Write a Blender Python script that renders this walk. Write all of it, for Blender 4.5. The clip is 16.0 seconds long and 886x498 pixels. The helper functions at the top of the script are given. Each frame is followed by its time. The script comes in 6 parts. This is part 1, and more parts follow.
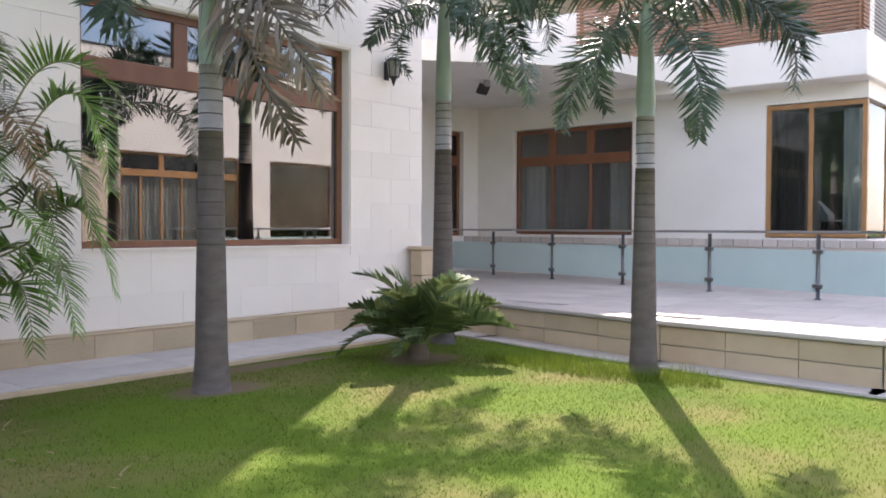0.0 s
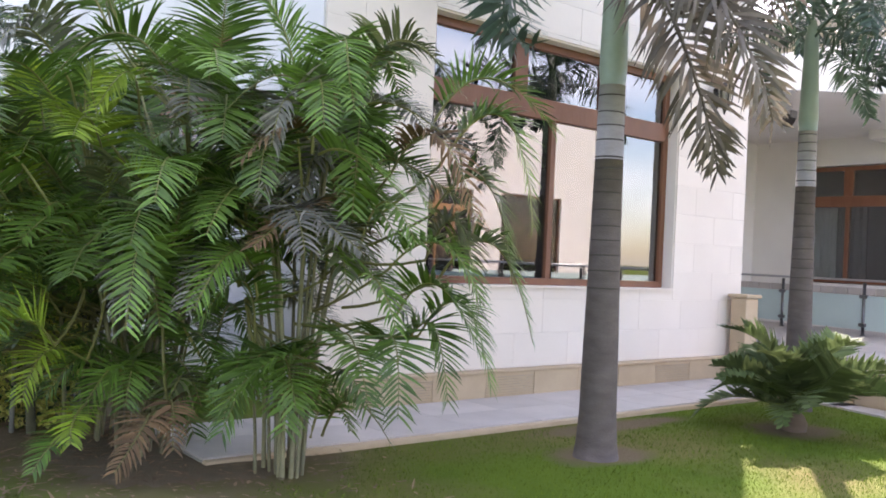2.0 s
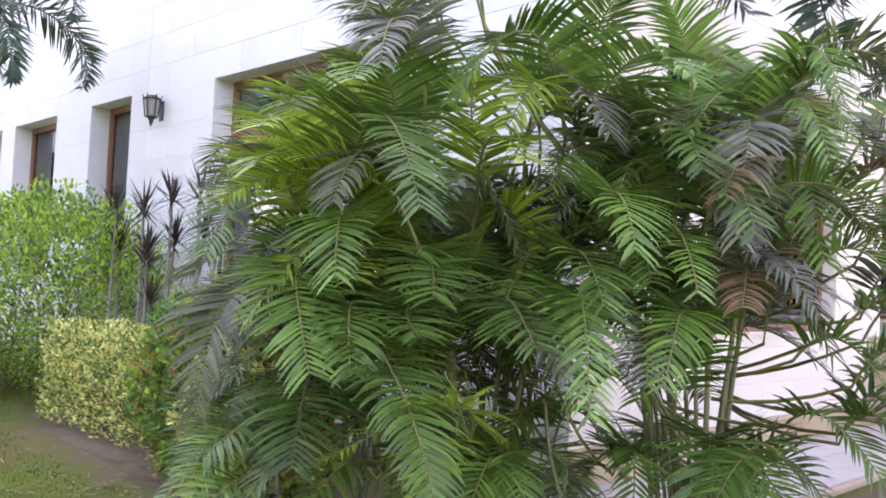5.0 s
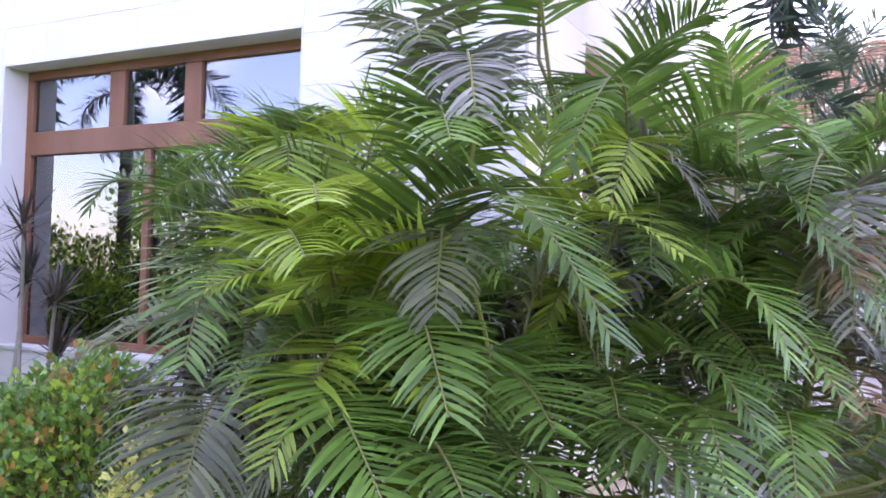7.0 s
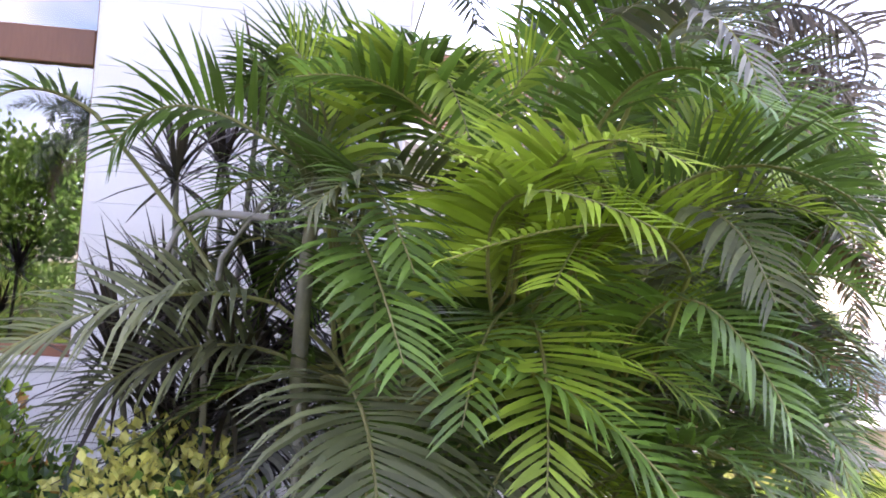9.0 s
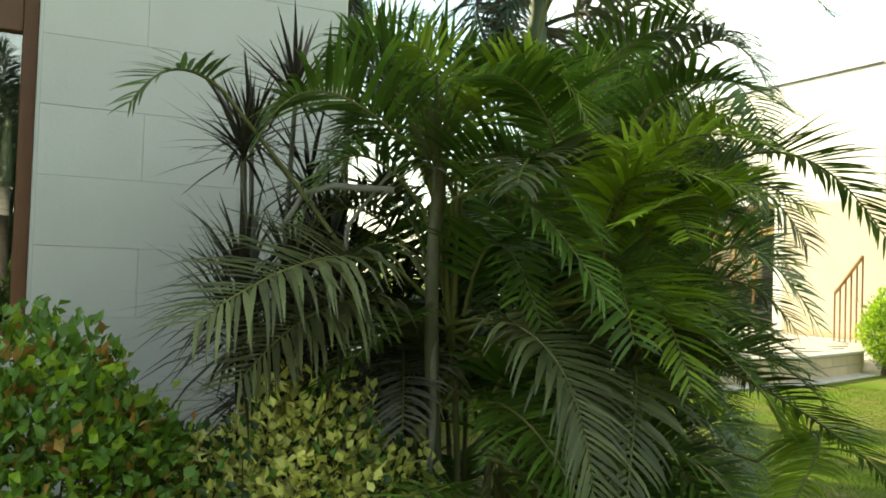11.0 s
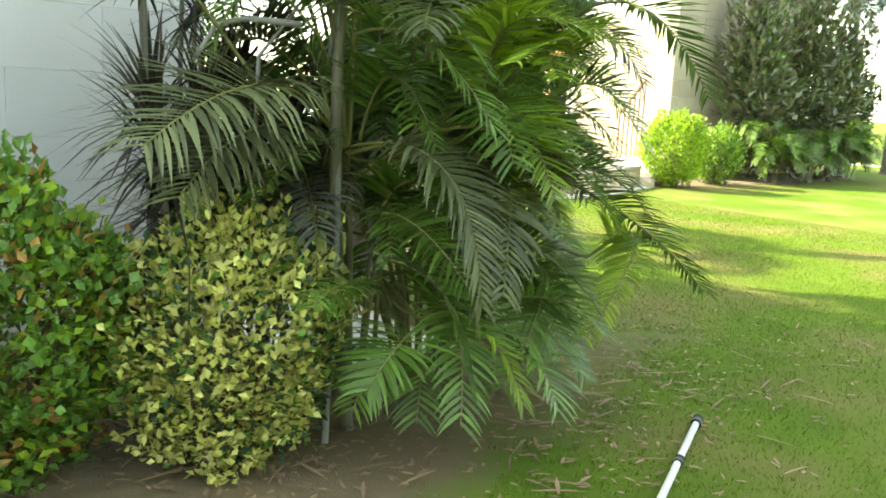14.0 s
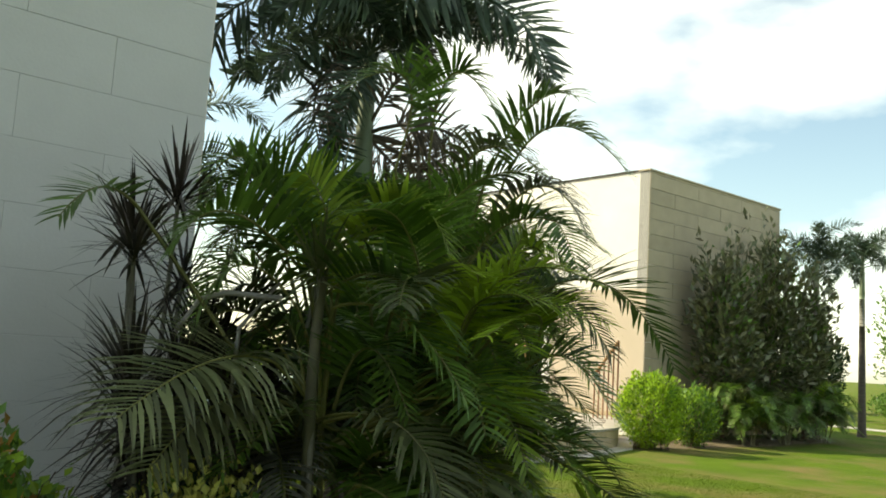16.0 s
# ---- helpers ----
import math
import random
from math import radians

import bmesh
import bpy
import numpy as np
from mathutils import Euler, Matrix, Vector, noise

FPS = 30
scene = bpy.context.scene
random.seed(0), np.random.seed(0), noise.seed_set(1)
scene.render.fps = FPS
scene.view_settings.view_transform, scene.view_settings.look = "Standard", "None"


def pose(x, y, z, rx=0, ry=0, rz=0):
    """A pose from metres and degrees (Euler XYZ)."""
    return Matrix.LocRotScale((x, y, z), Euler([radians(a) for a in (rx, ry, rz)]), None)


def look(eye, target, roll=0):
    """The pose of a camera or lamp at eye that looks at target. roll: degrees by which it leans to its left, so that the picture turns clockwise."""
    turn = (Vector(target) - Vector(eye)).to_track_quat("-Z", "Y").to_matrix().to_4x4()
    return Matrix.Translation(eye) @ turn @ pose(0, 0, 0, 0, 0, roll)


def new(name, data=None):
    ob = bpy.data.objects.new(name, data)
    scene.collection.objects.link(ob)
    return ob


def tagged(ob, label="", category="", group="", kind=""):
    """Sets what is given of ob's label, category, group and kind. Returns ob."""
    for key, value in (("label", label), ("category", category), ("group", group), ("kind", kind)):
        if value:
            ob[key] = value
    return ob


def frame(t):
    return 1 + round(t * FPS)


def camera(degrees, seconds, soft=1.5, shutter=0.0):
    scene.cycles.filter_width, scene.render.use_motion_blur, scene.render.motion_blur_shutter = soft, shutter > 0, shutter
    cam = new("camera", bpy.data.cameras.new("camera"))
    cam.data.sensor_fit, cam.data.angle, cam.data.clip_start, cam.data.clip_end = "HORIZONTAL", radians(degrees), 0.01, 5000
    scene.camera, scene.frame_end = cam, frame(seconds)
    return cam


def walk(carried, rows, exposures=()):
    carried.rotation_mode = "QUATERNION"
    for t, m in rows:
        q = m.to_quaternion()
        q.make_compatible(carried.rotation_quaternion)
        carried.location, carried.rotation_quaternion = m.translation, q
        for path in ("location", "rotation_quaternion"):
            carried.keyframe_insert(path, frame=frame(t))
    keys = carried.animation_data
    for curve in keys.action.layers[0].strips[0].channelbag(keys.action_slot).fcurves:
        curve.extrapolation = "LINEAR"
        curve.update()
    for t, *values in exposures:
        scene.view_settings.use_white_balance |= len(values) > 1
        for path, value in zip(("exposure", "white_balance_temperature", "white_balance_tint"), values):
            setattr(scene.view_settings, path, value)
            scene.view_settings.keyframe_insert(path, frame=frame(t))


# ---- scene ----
cam = camera(54.0, 16.0, soft=1.8)
PATH = [
    (0, (0.008, -0.055, 1.68), (1.553, 1.214, 1.63), 0.2),
    (0.5, (-0.149, 0.532, 1.662), (1.424, 1.765, 1.601), 0.5),
    (1, (-0.201, 1.179, 1.681), (1.165, 2.638, 1.606), 1.8),
    (1.5, (-0.409, 1.703, 1.724), (0.909, 3.207, 1.694), 3.8),
    (2, (-0.614, 2.221, 1.723), (0.634, 3.784, 1.738), 2.7),
    (2.5, (-0.904, 2.899, 1.756), (0.31, 4.488, 1.76), 1.8),
    (3, (-1.266, 3.426, 1.776), (-0.057, 5.015, 1.66), 2.2),
    (3.5, (-1.635, 3.874, 1.809), (-0.512, 5.525, 1.683), 2.3),
    (4, (-1.873, 4.481, 1.769), (-0.745, 6.126, 1.63), 1.1),
    (4.5, (-2.101, 5.001, 1.705), (-0.817, 6.526, 1.549), 2.3),
    (4.7, (-2.184, 5.184, 1.714), (-0.846, 6.664, 1.577), 3.1),
    (5, (-2.291, 5.461, 1.75), (-0.874, 6.869, 1.839), 2.7),
    (5.2, (-2.337, 5.688, 1.769), (-0.842, 7.012, 1.866), 2.3),
    (7.3, (-2.408, 7.822, 2.293), (-0.579, 8.626, 2.366), 1.7),
    (8, (-2.428, 8.817, 2.214), (-0.471, 9.226, 2.276), 2.3),
    (8.7, (-2.283, 9.848, 2.15), (-0.285, 9.842, 2.225), 3.7),
    (10.8, (-2.544, 12.137, 1.976), (-0.757, 11.242, 2.058), 2.4),
    (11, (-2.529, 12.289, 1.962), (-0.737, 11.402, 2.02), 2.0),
    (11.5, (-2.594, 12.576, 1.94), (-0.833, 11.628, 1.972), -0.0),
    (12, (-2.733, 12.917, 1.961), (-1.125, 11.731, 1.868), 0.7),
    (12.5, (-2.837, 13.084, 2.048), (-1.28, 11.835, 1.917), 1.8),
    (13, (-2.853, 13.116, 2.058), (-1.312, 11.847, 1.931), 2.3),
    (13.5, (-2.847, 13.132, 2.046), (-1.317, 11.851, 1.907), 2.7),
    (14, (-2.81, 13.113, 2.022), (-1.31, 11.835, 1.677), 3.1),
    (14.5, (-2.816, 13.128, 2.013), (-1.329, 11.843, 1.641), 3.0),
    (15, (-2.865, 13.157, 2.039), (-1.356, 11.852, 1.9), 2.8),
    (15.5, (-2.903, 13.166, 2.088), (-1.395, 11.857, 2.193), 3.0),
    (16, (-2.898, 13.164, 2.102), (-1.398, 11.863, 2.344), 3.5),
]
EXPOSURES = [(0, 1.8, 6700, 22), (0.5, 1.7, 6700, 22), (1.2, 1.9, 6700, 24), (2.5, 2.38, 6700, 26), (3.5, 2.55, 6700, 33), (4.2, 2.55, 6700, 35), (5, 2.65, 6700, 35), (7.3, 2.8, 6100, 44), (8.7, 2.9, 6400, 42),
             (10.8, 1.3, 8700, -7), (11.4, 1.95, 8900, -8), (12, 1.9, 9000, -9), (12.6, 1.85, 9200, -10), (13.1, 1.75, 9200, -10), (13.5, 1.85, 9200, -10), (14.1, 2.7, 8000, -3), (14.6, 2.85, 8000, -3), (15.1, 2.55, 8700, -8), (15.6, 1.4, 8500, -7), (16, 0.8, 8200, -3)]
walk(cam, [(t, look(eye, target, roll)) for t, eye, target, roll in PATH], EXPOSURES)

# ---- light ----
SUN_AZ, SUN_EL = (0.84, 0.55), radians(38)
world = bpy.data.worlds.new("world")
scene.world = world
world.use_nodes = True
wt = world.node_tree
bg = wt.nodes["Background"]
sky = wt.nodes.new("ShaderNodeTexSky")
sky.sky_type, sky.sun_disc = "NISHITA", False
sky.sun_elevation, sky.sun_rotation = SUN_EL, math.atan2(SUN_AZ[0], SUN_AZ[1])
wtc = wt.nodes.new("ShaderNodeTexCoord")
wmap = wt.nodes.new("ShaderNodeMapping")
wmap.inputs["Scale"].default_value = (1.0, 1.0, 2.2)
wno = wt.nodes.new("ShaderNodeTexNoise")
wno.inputs["Scale"].default_value, wno.inputs["Detail"].default_value = 2.6, 7
wrp = wt.nodes.new("ShaderNodeValToRGB")
wrp.color_ramp.elements[0].position, wrp.color_ramp.elements[1].position = 0.48, 0.76
wmx = wt.nodes.new("ShaderNodeMix")
wmx.data_type = "RGBA"
wmx.inputs[7].default_value = (8.5, 8.6, 8.8, 1)
wt.links.new(wtc.outputs["Generated"], wmap.inputs[0])
wt.links.new(wmap.outputs[0], wno.inputs["Vector"])
wt.links.new(wno.outputs["Fac"], wrp.inputs[0])
wt.links.new(wrp.outputs[0], wmx.inputs[0])
wt.links.new(sky.outputs[0], wmx.inputs[6])
wt.links.new(wmx.outputs[2], bg.inputs[0])
bg.inputs[1].default_value = 0.15
sun = new("sun", bpy.data.lights.new("sun", "SUN"))
sun.data.energy, sun.data.angle, sun.data.color = 3.7, radians(0.6), (1.0, 0.94, 0.84)
sun.matrix_world = look((SUN_AZ[0] * 40, SUN_AZ[1] * 40, 40 * math.tan(SUN_EL)), (0, 0, 0))

# ---- materials ----
def mat(name, col, col2=None, rough=0.7, scale=6.0, fine=60.0, bump=0.15, metal=0.0, vary=0.0, dist=0.01, spec=0.5, stretch=None, leafy=0.0):
    """A procedural material: two colours mixed by broad noise, fine grain, bump and a per-object shift."""
    m = bpy.data.materials.new(name)
    m.use_nodes = True
    nt = m.node_tree
    N, L = nt.nodes, nt.links
    p = N["Principled BSDF"]
    col2 = col2 or tuple(c * 0.75 for c in col)
    tc = N.new("ShaderNodeTexCoord")
    vec = tc.outputs["Object"]
    if stretch:
        mp = N.new("ShaderNodeMapping")
        mp.inputs["Scale"].default_value = stretch
        L.new(vec, mp.inputs[0])
        vec = mp.outputs[0]
    info = N.new("ShaderNodeObjectInfo")
    off = N.new("ShaderNodeVectorMath")
    off.operation = "ADD"
    comb = N.new("ShaderNodeCombineXYZ")
    mul = N.new("ShaderNodeMath")
    mul.operation = "MULTIPLY"
    mul.inputs[1].default_value = 37.0
    L.new(info.outputs["Random"], mul.inputs[0])
    L.new(mul.outputs[0], comb.inputs[0])
    L.new(vec, off.inputs[0])
    L.new(comb.outputs[0], off.inputs[1])
    big, small = N.new("ShaderNodeTexNoise"), N.new("ShaderNodeTexNoise")
    for n, sc, d in ((big, scale, 4), (small, fine, 3)):
        n.inputs["Scale"].default_value, n.inputs["Detail"].default_value = sc, d
        L.new(off.outputs[0], n.inputs["Vector"])
    add = N.new("ShaderNodeMath")
    add.operation = "MULTIPLY_ADD"
    add.inputs[1].default_value = 0.45
    L.new(small.outputs["Fac"], add.inputs[0])
    hal = N.new("ShaderNodeMath")
    hal.operation = "MULTIPLY_ADD"
    hal.inputs[1].default_value, hal.inputs[2].default_value = 1.6, -0.52
    L.new(big.outputs["Fac"], hal.inputs[0])
    L.new(hal.outputs[0], add.inputs[2])
    mx = N.new("ShaderNodeMix")
    mx.data_type = "RGBA"
    mx.inputs[6].default_value, mx.inputs[7].default_value = (*col, 1), (*col2, 1)
    L.new(add.outputs[0], mx.inputs[0])
    out = mx.outputs[2]
    if vary:
        hsv = N.new("ShaderNodeHueSaturation")
        mr = N.new("ShaderNodeMapRange")
        mr.inputs["To Min"].default_value, mr.inputs["To Max"].default_value = 1 - vary, 1 + vary
        L.new(info.outputs["Random"], mr.inputs[0])
        L.new(mr.outputs[0], hsv.inputs["Value"])
        L.new(out, hsv.inputs["Color"])
        out = hsv.outputs[0]
    if leafy:
        geo = N.new("ShaderNodeNewGeometry")
        hs2 = N.new("ShaderNodeHueSaturation")
        m2 = N.new("ShaderNodeMapRange")
        m2.inputs["To Min"].default_value, m2.inputs["To Max"].default_value = 0.6, 1.4
        L.new(geo.outputs["Random Per Island"], m2.inputs[0])
        L.new(m2.outputs[0], hs2.inputs["Value"])
        L.new(out, hs2.inputs["Color"])
        out = hs2.outputs[0]
    L.new(out, p.inputs["Base Color"])
    p.inputs["Roughness"].default_value, p.inputs["Metallic"].default_value = rough, metal
    p.inputs["Specular IOR Level"].default_value = spec
    if bump:
        b = N.new("ShaderNodeBump")
        b.inputs["Strength"].default_value, b.inputs["Distance"].default_value = bump, dist
        L.new(small.outputs["Fac"], b.inputs["Height"])
        L.new(b.outputs[0], p.inputs["Normal"])
    if leafy:
        tr = N.new("ShaderNodeBsdfTranslucent")
        L.new(out, tr.inputs[0])
        ms = N.new("ShaderNodeMixShader")
        ms.inputs[0].default_value = leafy
        L.new(p.outputs[0], ms.inputs[1])
        L.new(tr.outputs[0], ms.inputs[2])
        L.new(ms.outputs[0], N["Material Output"].inputs[0])
    return m


def glass_mat(name, tint, ior):
    m = bpy.data.materials.new(name)
    m.use_nodes = True
    nt = m.node_tree
    N, L = nt.nodes, nt.links
    N.remove(N["Principled BSDF"])
    t, g, f, ms = N.new("ShaderNodeBsdfTransparent"), N.new("ShaderNodeBsdfGlossy"), N.new("ShaderNodeFresnel"), N.new("ShaderNodeMixShader")
    t.inputs[0].default_value = (*tint, 1)
    g.inputs["Roughness"].default_value = 0.01
    f.inputs[0].default_value = ior
    L.new(f.outputs[0], ms.inputs[0])
    L.new(t.outputs[0], ms.inputs[1])
    L.new(g.outputs[0], ms.inputs[2])
    L.new(ms.outputs[0], N["Material Output"].inputs[0])
    return m


M_PLASTER = mat("cream_stone_tile", (0.84, 0.76, 0.67), (0.78, 0.70, 0.61), 0.55, 1.2, 30, 0.08, vary=0.03)
M_GREYST = mat("pale_grey_stone", (0.68, 0.66, 0.63), (0.60, 0.58, 0.55), 0.6, 1.5, 40, 0.12, vary=0.04)
M_WHITE = mat("white_render", (0.80, 0.77, 0.72), (0.70, 0.66, 0.60), 0.75, 0.8, 40, 0.1)
# shaded tone of the white render, given as a colour
M_BEIGE = mat("beige_wall_shade", (0.55, 0.46, 0.36), (0.48, 0.40, 0.31), 0.75, 0.9, 40, 0.1)
M_PALEJ = mat("pale_joint", (0.60, 0.58, 0.55), None, 0.9)
M_JOINT = mat("joint_mortar", (0.42, 0.40, 0.37), None, 0.9)
M_TAN = mat("tan_sandstone", (0.50, 0.42, 0.31), (0.40, 0.33, 0.24), 0.75, 2.0, 30, 0.3, vary=0.08)
M_PLINTH = mat("ribbed_sandstone", (0.56, 0.44, 0.29), (0.46, 0.35, 0.23), 0.8, 3.0, 40, 0.3, vary=0.08)
M_PAVE = mat("white_marble_paving", (0.60, 0.55, 0.50), (0.47, 0.43, 0.39), 0.5, 2.5, 30, 0.1, vary=0.08)
M_TERR = mat("beige_terrace_tile", (0.52, 0.47, 0.42), (0.42, 0.37, 0.33), 0.55, 2.0, 30, 0.1, vary=0.1)
M_WOOD = mat("reddish_teak", (0.235, 0.095, 0.045), (0.145, 0.055, 0.027), 0.45, 3.0, 40, 0.2, stretch=(1, 1, 0.2))
M_WOODL = mat("golden_teak", (0.40, 0.215, 0.085), (0.29, 0.145, 0.055), 0.45, 3.0, 40, 0.2)
M_LOUV = mat("louvre_timber", (0.30, 0.15, 0.08), (0.20, 0.10, 0.06), 0.7, 3.0, 40, 0.2)
M_GLASS = glass_mat("window_glass", (0.66, 0.70, 0.70), 3.0)
M_CLEAR = glass_mat("clear_window_glass", (0.72, 0.76, 0.76), 1.75)
M_FROST = mat("frosted_green_glass", (0.48, 0.60, 0.58), (0.42, 0.54, 0.53), 0.3, 1.5, 20, 0.02)
M_STEEL = mat("brushed_steel", (0.5, 0.5, 0.5), (0.4, 0.4, 0.4), 0.3, 10, 80, 0.05, metal=1.0)
M_POST = mat("dark_steel_post", (0.22, 0.22, 0.22), (0.14, 0.14, 0.14), 0.35, 10, 80, 0.05, metal=1.0)
M_DARK = mat("dark_metal", (0.05, 0.045, 0.04), (0.03, 0.028, 0.025), 0.5, 8, 60, 0.3, metal=0.4)
M_LAMPG = mat("lantern_glass", (0.35, 0.33, 0.28), (0.25, 0.24, 0.2), 0.2)
M_CURT = mat("sheer_curtain", (0.80, 0.77, 0.72), (0.70, 0.67, 0.62), 0.9, 2, 12, 0.0)
M_CURTD = mat("dark_drape", (0.16, 0.14, 0.13), (0.11, 0.1, 0.09), 0.9, 2, 90, 0.1)
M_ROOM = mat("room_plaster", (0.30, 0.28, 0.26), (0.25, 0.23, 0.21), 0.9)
M_BARK = mat("grey_ringed_bark", (0.155, 0.125, 0.108), (0.085, 0.068, 0.060), 0.9, 5, 50, 0.6, stretch=(1, 1, 2.5))
M_BARKL = mat("pale_upper_bark", (0.33, 0.31, 0.28), (0.22, 0.20, 0.18), 0.85, 5, 50, 0.5, stretch=(1, 1, 2.5))
M_RING = mat("bark_ring_scar", (0.07, 0.06, 0.05), None, 0.95)
M_SHAFT = mat("green_crownshaft", (0.24, 0.29, 0.19), (0.18, 0.225, 0.14), 0.5, 3, 30, 0.1)
M_CANE = mat("areca_cane", (0.27, 0.245, 0.13), (0.13, 0.125, 0.065), 0.55, 6, 50, 0.2, vary=0.25)
M_STEM = mat("dull_olive_stem", (0.16, 0.145, 0.09), (0.085, 0.08, 0.05), 0.7, 6, 50, 0.3)
M_RACHIS = mat("yellowish_rachis", (0.22, 0.20, 0.06), (0.13, 0.14, 0.04), 0.5, 6, 50, 0.1, vary=0.3)
M_LEAFP = mat("areca_leaf", (0.165, 0.285, 0.046), (0.082, 0.158, 0.030), 0.38, 2.0, 30, 0.05, vary=0.35, leafy=0.32, spec=0.45)
# lime of young leaves, brightened so the colour carries sunlight through shaded fronds
M_LEAFB = mat("new_and_sunlit_leaf", (0.38, 0.50, 0.055), (0.24, 0.37, 0.04), 0.42, 2.0, 30, 0.05, vary=0.15, leafy=0.45)
M_LEAFG = mat("greyed_old_leaf", (0.27, 0.25, 0.21), (0.15, 0.16, 0.12), 0.7, 2.0, 30, 0.1, vary=0.3, leafy=0.25)
M_LEAFO = mat("ageing_olive_leaf", (0.17, 0.18, 0.075), (0.10, 0.13, 0.05), 0.5, 2.0, 30, 0.05, vary=0.2, leafy=0.3)
M_LEAFD = mat("dried_brown_leaf", (0.26, 0.165, 0.075), (0.16, 0.09, 0.045), 0.8, 3.0, 30, 0.1, vary=0.25, leafy=0.25)
M_LEAFF = mat("foxtail_leaf", (0.075, 0.115, 0.07), (0.045, 0.075, 0.045), 0.5, 2.0, 30, 0.05, vary=0.3, leafy=0.2)
M_LEAFX = mat("withered_foxtail_leaf", (0.19, 0.16, 0.125), (0.12, 0.095, 0.075), 0.75, 2.0, 30, 0.1, vary=0.2, leafy=0.2)
M_LEAFC = mat("cycad_leaf", (0.165, 0.21, 0.085), (0.09, 0.135, 0.05), 0.6, 2.0, 30, 0.05, vary=0.25, leafy=0.2, spec=0.2)
M_LEAFR = mat("dracaena_leaf", (0.055, 0.055, 0.034), (0.05, 0.028, 0.025), 0.45, 2.0, 30, 0.05, vary=0.3, leafy=0.2)
M_BUSHG = mat("shrub_leaf_green", (0.17, 0.31, 0.055), (0.08, 0.165, 0.03), 0.45, 1.2, 10, 0.0, leafy=0.28)
M_BUSHL = mat("shrub_leaf_lime", (0.42, 0.56, 0.06), (0.24, 0.40, 0.04), 0.45, 1.2, 10, 0.0, leafy=0.5)
M_BUSHD = mat("shrub_leaf_dark", (0.035, 0.075, 0.025), (0.022, 0.05, 0.018), 0.45, 1.2, 10, 0.0, leafy=0.22)
M_BUSHY = mat("variegated_leaf", (0.82, 0.76, 0.28), (0.54, 0.54, 0.14), 0.45, 5.0, 30, 0.0, leafy=0.28)
M_BUSHO = mat("orange_tip_leaf", (0.48, 0.20, 0.06), (0.26, 0.20, 0.04), 0.45, 3.0, 10, 0.0, leafy=0.28)
M_MAGN = mat("magnolia_leaf", (0.15, 0.19, 0.095), (0.15, 0.125, 0.07), 0.3, 1.5, 10, 0.0, leafy=0.15)
M_TWIG = mat("brown_twig", (0.16, 0.11, 0.07), (0.10, 0.07, 0.05), 0.9, 8, 50, 0.3)
M_GRASS = mat("grass_blade", (0.138, 0.20, 0.022), (0.10, 0.138, 0.018), 0.8, 1.0, 8, 0.0, leafy=0.3, spec=0.1)
M_WPIPE = mat("white_painted_pipe", (0.75, 0.75, 0.72), (0.6, 0.6, 0.57), 0.4, 5, 60, 0.1)
M_HOSE = mat("pale_green_hose", (0.62, 0.68, 0.52), (0.5, 0.56, 0.42), 0.45, 5, 60, 0.1)
M_BLACK = mat("black_rubber", (0.02, 0.02, 0.02), None, 0.6)
M_ORANGE = mat("orange_cord", (0.5, 0.16, 0.06), None, 0.6)
M_CHAIR = mat("white_plastic", (0.75, 0.75, 0.75), None, 0.4)
M_EARTH = mat("bare_earth", (0.21, 0.155, 0.095), (0.14, 0.11, 0.062), 0.95, 4, 60, 0.8, dist=0.03)
M_DROP = mat("fallen_leaf_litter", (0.30, 0.20, 0.11), (0.19, 0.12, 0.07), 0.85, 5, 50, 0.2, leafy=0.1)


